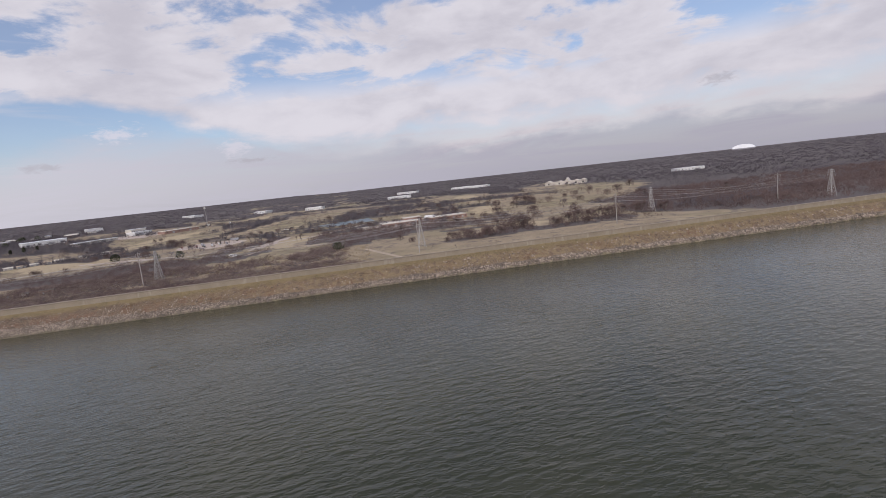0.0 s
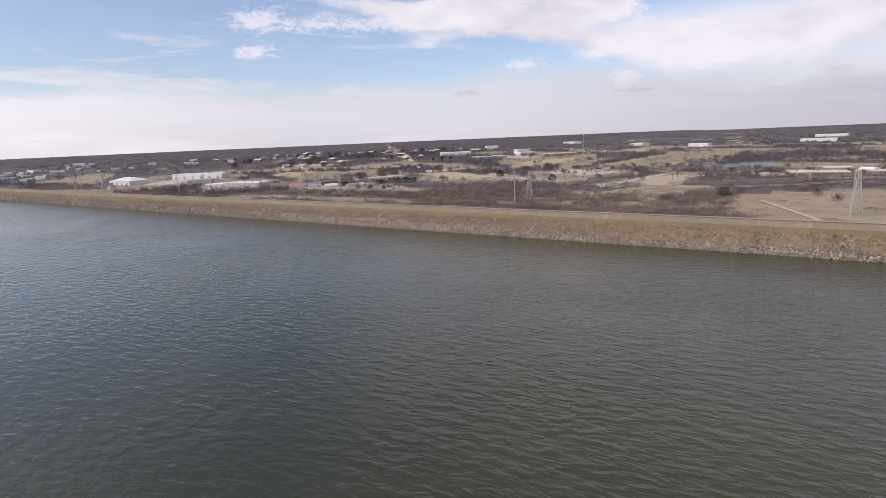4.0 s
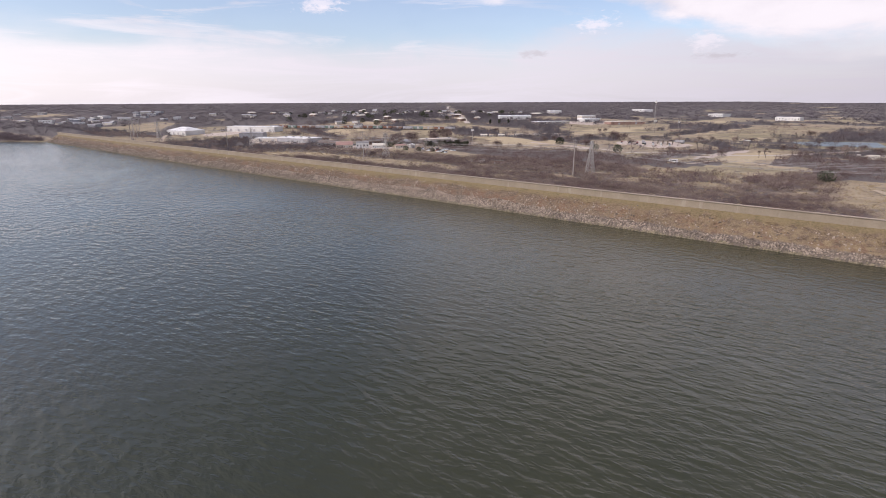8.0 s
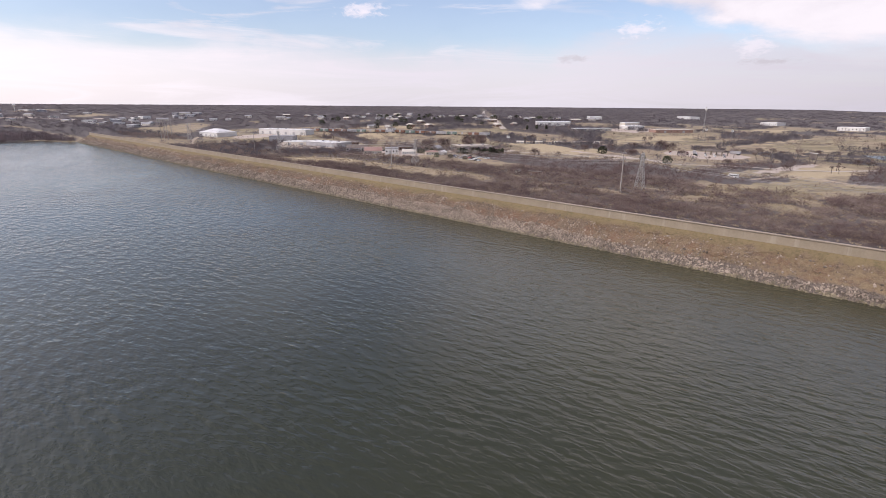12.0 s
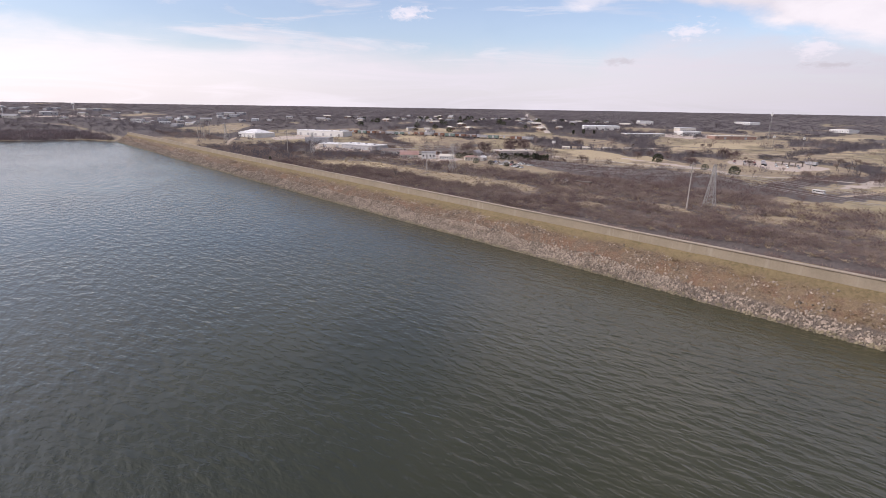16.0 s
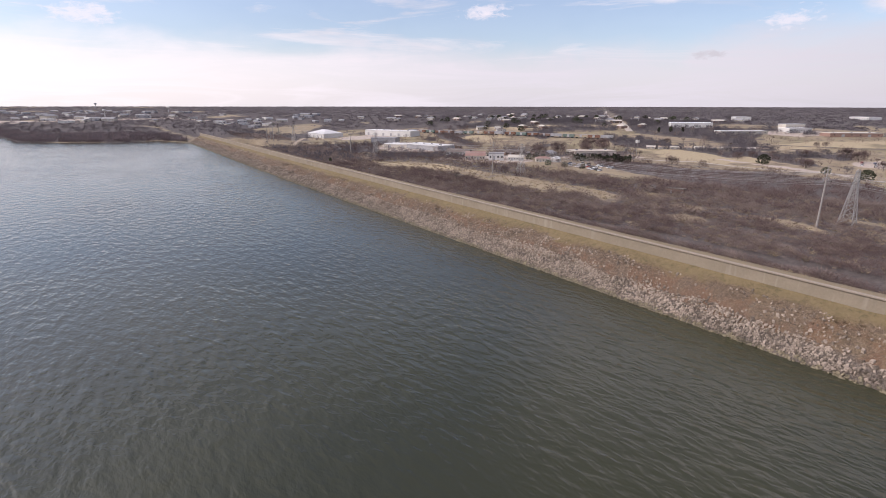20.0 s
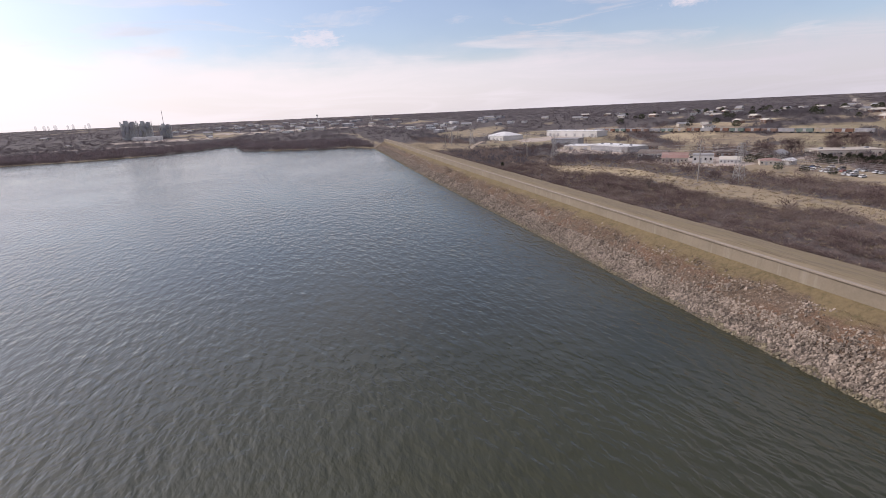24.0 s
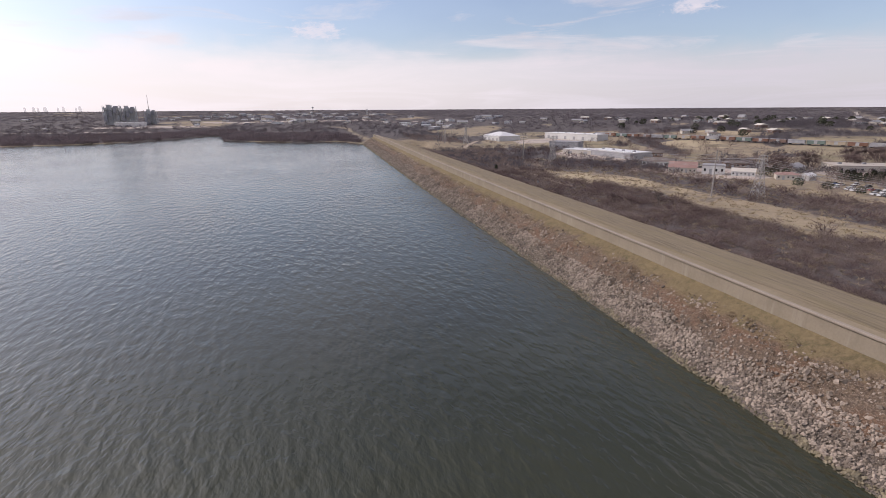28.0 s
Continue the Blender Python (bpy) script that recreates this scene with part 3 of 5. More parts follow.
# bare pale yards: parking lots, sidings, building plots
YARDS = ((205, 285, 40, 40, 0), (200, 410, 30, 60, 0), (410, 45, 30, 45, 20), (250, 600, 60, 30, 0), (300, 245, 30, 40, 0), (350, -40, 70, 7, 10), (345, 105, 6, 60, 20), (390, -190, 60, 40, 0), (-330, 1060, 120, 50, 0), (-330, 790, 120, 9, -8), (-380, 900, 160, 14, 5), (-50, 1250, 260, 60, 0), (680, 220, 60, 40, 20))

GOLDEN = ((385, 188, 44, 92, 35), (118, 262, 24, 48, -12), (330, -62, 70, 20, 10), (205, -285, 30, 16, 0), (300, -92, 50, 9, 12), (560, 150, 90, 30, 20), (480, 540, 50, 40, 0), (640, 20, 110, 26, 12), (700, -330, 130, 26, 10), (440, -300, 80, 20, 15), (860, 80, 130, 26, 10), (350, 480, 40, 60, 20), (470, -30, 60, 18, 8))


def build_ground():
    xs, ys = stretch(-440, 480, 7, -4700, 4700, 1.1), stretch(-440, 860, 7, -4700, 4700, 1.1)
    ob = sheet("ground", xs, ys, ground_height, GROUND)
    gx, gy = np.meshgrid(xs, ys)
    cover = np.zeros((gx.size, 4), np.float32)
    cover[:, 0] = wooded(gx, gy).ravel()
    cover[:, 1] = smooth(-0.1, 0.25, inside(gx, gy, YARDS) + 0.3 * lumps(gx, gy, 14, 4.0)).ravel()
    cover[:, 2] = 0.85 * smooth(-0.3, 0.5, inside(gx, gy, GOLDEN) + 0.45 * lumps(gx, gy, 16, 6.0)).ravel()
    cover[:, 3] = 1
    ob.data.color_attributes.new("cover", "FLOAT_COLOR", "POINT").data.foreach_set("color", cover.ravel())
    tagged(ob, "flat winter grassland and bare woods behind the lake", "ground", kind="structure")
    lake = sheet("water", stretch(-420, 10, 10, -4600, 12), stretch(-420, 700, 10, -4600, 900), lambda x, y: 0 * x, WATER)
    tagged(lake, "grey-green rippled lake water in light wind", "lake", kind="structure")


build_ground()

# ---- dam ----
DAM_A, DAM_B = -1500.0, 552.0


def extrude(profile, ys):
    """Vertices and faces of a profile of (x, z) drawn out along y."""
    v = [(x, y, z) for y in ys for x, z in profile]
    k = len(profile)
    f = [(j * k + i, j * k + i + 1, (j + 1) * k + i + 1, (j + 1) * k + i) for j in range(len(ys) - 1) for i in range(k - 1)]
    return v, f


def bend(y):
    """The far end of the dam swings a little inland."""
    return 5.0 * float(smooth(180, 560, y))


def build_dam():
    ys = list(stretch(-300, DAM_B, 4, DAM_A, DAM_B))
    profile = [(-9, -5.2), (0, 0), (1.5, 0.9), (3, 1.75), (4.5, 2.6), (6, 3.45), (7.5, 4.3), (9, 5.15), (10.5, 6.0), (11.8, 6.75), (13.1, 7.35)]
    v, f = extrude(profile, ys)
    v = [(x + bend(y) + (0.5 * noise.noise((0, y * 0.11, x)) if x < 11 else 0), y, z + 0.3 * noise.noise((x * 0.4, y * 0.25, 3)) * (6.5 < x < 12) - 0.12 * (0 < x < 6.5)) for x, y, z in v]
    face = mesh_object("dam_bank", v, f, BANK, smooth_faces=True)
    tagged(face, "steep earth bank of the dam with dry grass along its top", "dam bank", kind="structure")
    top = [(13.1, 7.3), (13.2, CREST), (17, CREST), (24, CREST - 1.9), (34, CREST - 4.7), (44, CREST - 7.5), (54, CREST - 10.3), (66, CREST - 13.6)]
    v, f = extrude(top, ys)
    v = [(x + bend(y) * (x < 40), y, z + (0.25 * noise.noise((x * 0.15, y * 0.08, 7)) if x > 14 else 0)) for x, y, z in v]
    back = mesh_object("dam_crest", v, f, SLOPE, smooth_faces=True)
    tagged(back, "dry tan grass slope behind the dam's wall", "grass slope", kind="structure")
    road_v, road_f = extrude([(13.5, CREST + 0.03), (15.0, CREST + 0.06), (16.6, CREST + 0.02)], ys)
    road = mesh_object("road", [(x + bend(y), y, z + 0.12 + 0.05 * noise.noise((x, y * 0.2, 1))) for x, y, z in road_v], road_f, WORN_GRASS)
    tagged(road, "narrow worn track in dry grass behind the dam wall", "track", kind="structure")


build_dam()


# ---- concrete wave wall, cast in bays ----
def build_wall():
    wall = tagged(new("parapet_wall"), "long grey concrete wave wall along the dam's crest", "parapet wall", kind="structure")
    bay = 9.0
    profile = [(12.72, 6.9), (12.86, 9.30), (12.74, 9.46)]
    face_v, face_f = extrude(profile + [(13.2, 9.46), (13.2, 6.9)], [0.004, bay - 0.004])
    k = 5
    face_f += [tuple(range(k)), tuple(range(2 * k - 1, k - 1, -1))]
    cap_v, cap_f = extrude([(12.66, 9.48), (12.62, 9.53), (12.62, 9.76), (12.68, 9.82), (13.28, 9.80), (13.30, 9.48)], [0.0, bay - 0.006])
    cap_f += [tuple(range(6)), tuple(range(11, 5, -1)), (5, 0, 6, 11)]
    panel = coping = None
    y = DAM_A
    while y < DAM_B - 6:
        if panel is None:
            panel = mesh_object("wall_panel", face_v, face_f, CONCRETE, wall)
            coping = mesh_object("coping", cap_v, cap_f, COPING, wall)
            a, b = panel, coping
        else:
            a, b = panel.copy(), coping.copy()
            scene.collection.objects.link(a), scene.collection.objects.link(b)
        lean = 0.02 * noise.noise((y * 0.3, 0, 0))
        for ob in (a, b):
            ob.location = (bend(y) + lean, y, 0.03 * noise.noise((0, y * 0.05, 2)))
        y += bay


build_wall()


# ---- riprap ----
def stone_shapes(rng, count):
    """A few broken stones: blocks with uneven corners, some of them split to a wedge."""
    base = np.array([(x, y, z) for z in (-0.5, 0.5) for x, y in ((-0.5, -0.5), (0.5, -0.5), (0.5, 0.5), (-0.5, 0.5))])
    quads = ((3, 2, 1, 0), (4, 5, 6, 7), (0, 1, 5, 4), (1, 2, 6, 5), (2, 3, 7, 6), (3, 0, 4, 7))
    faces = np.array([t for a, b, c, d in quads for t in ((a, b, c), (a, c, d))])
    shapes = []
    for _ in range(count):
        block = base * rng.uniform(0.72, 1.12, (8, 1)) + rng.uniform(-0.16, 0.16, (8, 3))
        block[4:, :2] *= rng.uniform(0.45, 0.95)
        spin = Euler(tuple(rng.uniform(-0.6, 0.6, 3))).to_matrix()
        shapes.append((block @ np.array(spin).T) * rng.uniform((0.85, 0.7, 0.55), (1.3, 1.1, 0.9)))
    return shapes, faces


def bank_z(x):
    return np.interp(x, [-9, 0, 13.1], [-5.2, 0.0, 7.35])


def build_riprap():
    rng = np.random.default_rng(11)
    shapes, faces = stone_shapes(rng, 12)
    spots = []
    for y0, y1, per, low, high in ((-420, -150, 0.34, 0.42, 0.8), (-150, -40, 0.17, 0.30, 0.54), (-40, 0, 0.095, 0.25, 0.48), (0, 110, 0.066, 0.22, 0.45), (110, 150, 0.095, 0.25, 0.48), (150, 330, 0.20, 0.32, 0.58), (330, 545, 0.5, 0.5, 0.9)):
        n = int((y1 - y0) * 12.5 / per)
        x, y = rng.uniform(-0.9, 11.6, n), rng.uniform(y0, y1, n)
        reach = 3.2 + 2.3 * smooth(-90, 25, y) + 0.9 * lumps(x * 0, y, 16, 1.0) + 0.5 * lumps(x, y, 5, 2.0)
        heaps = smooth(0.05, 0.55, lumps(x * 1.7, y, 3.6, 4.0)) * smooth(-0.5, 0.5, lumps(x, y, 14, 7.0))
        loose = (0.26 + 0.50 * smooth(-130, -20, y)) * heaps * smooth(11.2, 9.4, x) + 0.075 * (1 + smooth(-90, -10, y)) * smooth(10.8, 9.0, x)
        keep = rng.random(n) < np.where(x < reach, 1.0, loose)
        size = low + (high - low) * rng.random(n) ** 1.6
        size *= np.where(x > reach, rng.uniform(0.5, 1.2, n) + 0.5 * (rng.random(n) > 0.94), 1.0)
        spots.append(np.stack([x, y, size], 1)[keep])
    spots = np.concatenate(spots)
    turn = rng.uniform(0, 6.283, len(spots))
    pick = rng.integers(0, len(shapes), len(spots))
    lift = rng.uniform(0.02, 0.42, len(spots))
    bank = bpy.data.objects["dam_bank"]
    near = (spots[:, 1] > 26) & (spots[:, 1] < 62) & (spots[:, 2] > 0.36)
    near &= np.cumsum(near) <= 300
    verts, tris, wet = [], [], []
    meshes = {}
    total = 0
    for (x, y, size), a, k, single, up in zip(spots, turn, pick, near, lift):
        z = float(bank_z(x)) + up * size
        bx = bend(y)
        soaked = x < 0.62 + 0.25 * math.sin(y * 0.7) + 0.2 * math.sin(y * 2.3)
        if single:
            key = (k, soaked)
            if key not in meshes:
                me = bpy.data.meshes.new("stone")
                me.from_pydata([tuple(v) for v in shapes[k]], [], [tuple(f) for f in faces])
                me.materials.append(WET_STONE if soaked else STONE)
                meshes[key] = me
            ob = new("stone", meshes[key])
            ob.parent = bank
            ob.matrix_basis = Matrix.LocRotScale((x + bx, y, z), Euler((0, -0.5, a)), (size, size, size))
            continue
        c, s = math.cos(a), math.sin(a)
        p = shapes[k] * size
        q = np.stack([p[:, 0] * c - p[:, 1] * s + x + bx, p[:, 0] * s + p[:, 1] * c + y, p[:, 2] + z + (p[:, 0] * c - p[:, 1] * s) * 0.45], 1)
        verts.append(q)
        tris.append(faces + total)
        wet.append(np.full(len(faces), int(soaked)))
        total += len(q)
    ob = new("riprap", bulk_mesh("riprap", np.concatenate(verts), np.concatenate(tris), [STONE, WET_STONE], np.concatenate(wet)))
    tagged(ob, "loose pale grey broken stones covering the dam's wet face", "riprap", kind="stuff")


build_riprap()


# ---- building blocks for things ----
def ground_at(x, y):
    return float(ground_height(x, y))


def add_box(bm, x0, x1, y0, y1, z0, z1, top=1.0, ytop=1.0):
    """A block in bm; top and ytop shrink its upper face in x and y."""
    cx, cy = (x0 + x1) / 2, (y0 + y1) / 2
    v = [bm.verts.new((cx + (x - cx) * (top if z == z1 else 1), cy + (y - cy) * (ytop if z == z1 else 1), z)) for z in (z0, z1) for x, y in ((x0, y0), (x1, y0), (x1, y1), (x0, y1))]
    for f in ((3, 2, 1, 0), (4, 5, 6, 7), (0, 1, 5, 4), (1, 2, 6, 5), (2, 3, 7, 6), (3, 0, 4, 7)):
        bm.faces.new([v[i] for i in f])


def add_rod(bm, a, b, r0, r1, sides=5):
    """A tapered rod from a to b."""
    a, b = Vector(a), Vector(b)
    way = (b - a).normalized()
    side = way.cross(Vector((0, 0, 1)) if abs(way.z) < 0.9 else Vector((1, 0, 0))).normalized()
    other = way.cross(side)
    rings = []
    for p, r in ((a, r0), (b, r1)):
        rings.append([bm.verts.new(p + side * r * math.cos(6.2832 * i / sides) + other * r * math.sin(6.2832 * i / sides)) for i in range(sides)])
    for i in range(sides):
        j = (i + 1) % sides
        bm.faces.new((rings[0][i], rings[0][j], rings[1][j], rings[1][i]))
    bm.faces.new(rings[1])
    bm.faces.new(rings[0][::-1])


def part(name, bm, mat, parent, label=""):
    """Links a bmesh as one mesh object under a thing or a part."""
    me = bpy.data.meshes.new(name)
    bm.normal_update()
    bm.to_mesh(me)
    bm.free()
    me.materials.append(mat)
    ob = new(name, me)
    ob.parent = parent
    if label:
        ob["label"] = label
    return ob


def box_part(name, mat, parent, x0, x1, y0, y1, z0, z1, top=1.0, ytop=1.0, label="", bevel=0.0):
    bm = bmesh.new()
    add_box(bm, x0, x1, y0, y1, z0, z1, top, ytop)
    if bevel:
        bmesh.ops.bevel(bm, geom=bm.edges[:], offset=bevel, segments=1, affect="EDGES")
    return part(name, bm, mat, parent, label)


def thing(name, label, category, group="", at=None):
    ob = tagged(new(name), label, category, group)
    if at:
        ob.matrix_basis = at
    return ob


def on_ground(x, y, turn=0.0, sink=0.0):
    return pose(x, y, ground_at(x, y) - sink, 0, 0, turn)


# ---- buildings ----
PLOTS = []


def building(name, label, category, x, y, wide, deep, tall, turn, wall_mat, roof_mat, roof="flat", windows=0, doors=0, group="", pane=DARK_PANE, vents=0, sills=True):
    """A house or shed: walls, a roof of its own, windows and doors on its long sides. wide runs along local x."""
    ob = thing(name, label, category, group, on_ground(x, y, turn))
    PLOTS.append((x, y, 0.5 * math.hypot(wide, deep) + 2))
    w, d = wide / 2, deep / 2
    box_part("wall", wall_mat, ob, -w, w, -d, d, -1.5, tall)
    bm = bmesh.new()
    over = 0.35
    if roof == "flat":
        add_box(bm, -w - 0.15, w + 0.15, -d - 0.15, d + 0.15, tall, tall + 0.55)
        part("roof", bm, roof_mat, ob)
    elif roof == "hip":
        add_box(bm, -w - over, w + over, -d - over, d + over, tall, tall + 0.15 * deep, max(0.05, 1 - deep * 0.9 / wide), 0.08)
        part("roof", bm, roof_mat, ob)
    else:
        rise = deep * 0.24
        v = [bm.verts.new(p) for p in ((-w - over, -d - over, tall - 0.1), (w + over, -d - over, tall - 0.1), (w + over, d + over, tall - 0.1), (-w - over, d + over, tall - 0.1), (-w - over, 0, tall + rise), (w + over, 0, tall + rise))]
        for f in ((0, 1, 5, 4), (2, 3, 4, 5), (1, 2, 5), (3, 0, 4), (3, 2, 1, 0)):
            bm.faces.new([v[i] for i in f])
        part("roof", bm, roof_mat, ob)
    span = wide / max(1, windows + doors)
    for side in (-1, 1):
        for i in range(windows + doors):
            cx = -w + span * (i + 0.5)
            if i % 3 == 1 and doors or not windows:
                ww, h0, h1 = min(span * 0.5, 3.6), 0.0, min(tall * 0.72, 3.8)
                bm = bmesh.new()
                add_box(bm, cx - ww / 2, cx + ww / 2, side * d - 0.06, side * d + 0.06, h0, h1)
                part("door", bm, DOOR_GREY, ob)
            elif windows:
                ww = min(span * 0.36, 1.5)
                bm = bmesh.new()
                add_box(bm, cx - ww / 2, cx + ww / 2, side * d - 0.05, side * d + 0.05, tall * 0.42, tall * 0.70)
                win = part("window", bm, pane, ob)
                if not sills:
                    continue
                bm = bmesh.new()
                add_box(bm, cx - ww / 2 - 0.1, cx + ww / 2 + 0.1, side * d - 0.12, side * d + 0.12, tall * 0.42 - 0.14, tall * 0.42)
                part("sill", bm, COPING, win)
    for i in range(vents):
        vx = -w * 0.7 + wide * 0.7 * i / max(1, vents - 1)
        box_part("roof_vent", GREY_WALL, ob, vx - 1.0, vx + 1.0, -1.0, 1.0, tall + 0.5, tall + 1.6, 0.9, 0.9)
    return ob


def build_town():
    # sheds and shops beyond the brush
    building("hangar", "large white hangar with a low hipped roof", "hangar", 201, 648, 42, 32, 6.2, 100, WHITE_WALL, WHITE_ROOF, "hip", 0, 4)
    building("warehouse", "long white metal warehouse with a row of dark doors", "warehouse", 283, 598, 84, 22, 7.0, -68, WHITE_WALL, WHITE_ROOF, "flat", 0, 6, vents=5)
    building("warehouse", "grey windowless block in front of a white warehouse", "warehouse", 217, 497, 30, 22, 7.0, -46, GREY_WALL, GREY_ROOF, "flat", 0, 3)
    building("warehouse", "low shed with a flat white roof", "shed", 202, 436, 30, 22, 3.6, -55, CREAM_WALL, WHITE_ROOF, "flat", 0, 2, vents=2)
    building("warehouse", "wide shed with a flat white roof and grey side", "shed", 216, 400, 54, 24, 4.6, -80, GREY_WALL, WHITE_ROOF, "flat", 0, 3, vents=4)
    building("shed", "dark brown timber shed on bare ground", "shed", 240, 382, 14, 9, 4.2, -40, BROWN_WALL, BROWN_ROOF, "gable", 3, 1)
    building("shop", "low shop with white front and brown roof", "shop", 204, 328, 22, 12, 3.4, -50, WHITE_WALL, BROWN_ROOF, "gable", 5, 2)
    building("shop", "low shop with a faded red roof", "shop", 192, 288, 17, 14, 3.6, -42, CREAM_WALL, RED_ROOF, "gable", 5, 2)
    building("shop", "white two-storey shop with grey roof", "shop", 203, 273, 13, 12, 5.6, -42, WHITE_WALL, GREY_ROOF, "flat", 3, 1)
    building("house", "long white bungalow with pale roof", "house", 214, 260, 13, 8, 2.8, -45, WHITE_WALL, CREAM_WALL, "gable", 5, 1)
    building("house", "low house with a dull red roof", "house", 224, 238, 12, 9, 3.0, -40, CREAM_WALL, RED_ROOF, "hip", 4, 1)
    building("warehouse", "long low shop row with a dull pale flat roof", "shop row", 302, 252, 40, 22, 4.2, -28, CREAM_WALL, PALE_ROAD, "flat", 5, 2, vents=3)
    building("house", "brown-roofed bungalow among bare trees", "house", 247, 300, 16, 10, 3.2, -30, BROWN_WALL, BROWN_ROOF, "hip", 4, 1)
    building("house", "grey-roofed house beside a bare tree", "house", 262, 268, 15, 10, 3.2, 20, CREAM_WALL, GREY_ROOF, "gable", 4, 1)
    building("shed", "small white sheet-metal shed", "shed", 232, 232, 9, 6, 2.8, 15, WHITE_WALL, WHITE_ROOF, "gable", 0, 1)
    # across the golden field
    building("factory", "white two-level factory hall with dark windows", "factory", 690, 232, 32, 20, 5.0, -30, WHITE_WALL, WHITE_ROOF, "flat", 8, 2, vents=4)
    building("factory", "upper floor block of a white factory", "factory", 701, 241, 28, 14, 9.0, -30, CREAM_WALL, WHITE_ROOF, "flat", 7, 0)
    building("warehouse", "long low white warehouse below a wooded hill", "warehouse", 650, 355, 56, 24, 6.0, -50, WHITE_WALL, DOME_WHITE, "flat", 0, 4)
    building("school", "long red-brick hall beyond the winter fields", "hall", 683, 168, 60, 20, 4.2, -40, BRICK_WALL, CREAM_WALL, "flat", 4, 2, vents=3)
    building("warehouse", "low pale shed row at the field's edge", "shed", 612, 264, 60, 16, 3.4, -36, CREAM_WALL, WHITE_ROOF, "flat", 6, 3)
    for i in range(9):
        t = i / 8
        building("storage_unit", "low pale storage shed with dark doors beside a golden field", "storage shed", 404 + 52 * t, 256 - 76 * t, 8.6, 5, 1.9, -55 + 2 * (i % 3), CREAM_WALL, TRACK if i % 2 else CREAM_WALL, "gable", 0, 2, "storage sheds beside the field")
    building("shed", "white roofed shed at a field's edge", "shed", 403, -222, 16, 9, 3.2, 60, WHITE_WALL, WHITE_ROOF, "gable", 2, 1)
    building("school", "long low brick school with a cream flat roof", "school", 370, -180, 44, 22, 4.0, -86, BRICK_WALL, CREAM_WALL, "flat", 10, 3, vents=3)
    building("school", "brick school wing with a pale flat roof edge", "school", 384, -238, 46, 20, 4.2, -80, BRICK_WALL, CREAM_WALL, "flat", 10, 2, vents=4)
    building("school", "raised brick hall between two school wings", "school", 392, -196, 22, 16, 6.2, -84, BRICK_WALL, CREAM_WALL, "flat", 5, 1)
    building("shed", "low white sheds beyond dark brush", "shed", 366, -140, 20, 8, 2.6, 80, CREAM_WALL, CREAM_WALL, "flat", 5, 3)
    building("shed", "weathered hut in the brush", "hut", 166, 99, 4, 3, 2.6, 10, CREAM_WALL, BROWN_ROOF, "gable", 1, 1)
    building("shed", "row of small weathered huts in the brush", "hut", 168, 86, 9, 3, 2.2, -80, BROWN_WALL, BROWN_ROOF, "flat", 3, 2)
    # the cream hall with many gables
    hall = thing("hall", "cream hall with several peaked gables on open grass", "hall", "", on_ground(775, -560, 55))
    box_part("wall", CREAM_WALL, hall, -42, 42, -9, 9, -2, 7)
    for i, (cx, w, h) in enumerate(((-36, 12, 9.5), (-22, 9, 8.6), (-4, 9, 14), (12, 9, 9), (34, 13, 10))):
        bm = bmesh.new()
        v = [bm.verts.new(p) for p in ((cx - w / 2, -11, 6), (cx + w / 2, -11, 6), (cx, -11, h), (cx - w / 2, 11, 6), (cx + w / 2, 11, 6), (cx, 11, h))]
        for f in ((0, 1, 2), (4, 3, 5), (1, 4, 5, 2), (3, 0, 2, 5)):
            bm.faces.new([v[j] for j in f])
        part("gable", bm, CREAM_WALL, hall)
        for sy in (-1, 1):
            box_part("window", DARK_PANE, hall, cx - 1.4, cx + 1.4, sy * 9.02 - 0.1, sy * 9.02 + 0.1, 1.5, 4.5)
    for x, y, w, turn in ((1290, -495, 70, 60), (1350, -455, 60, 70), (776, -838, 60, 85), (1010, -30, 40, 80), (1180, 120, 40, 60), (1120, -240, 60, 80), (1500, -300, 70, 70), (1290, 330, 60, 50), (940, 420, 30, 40)):
        building("warehouse", "far low white building at the edge of woods", "warehouse", x, y, w, 26, 6, turn, WHITE_WALL, WHITE_ROOF, "flat", 6, 2, "far white buildings", sills=False)


build_town()


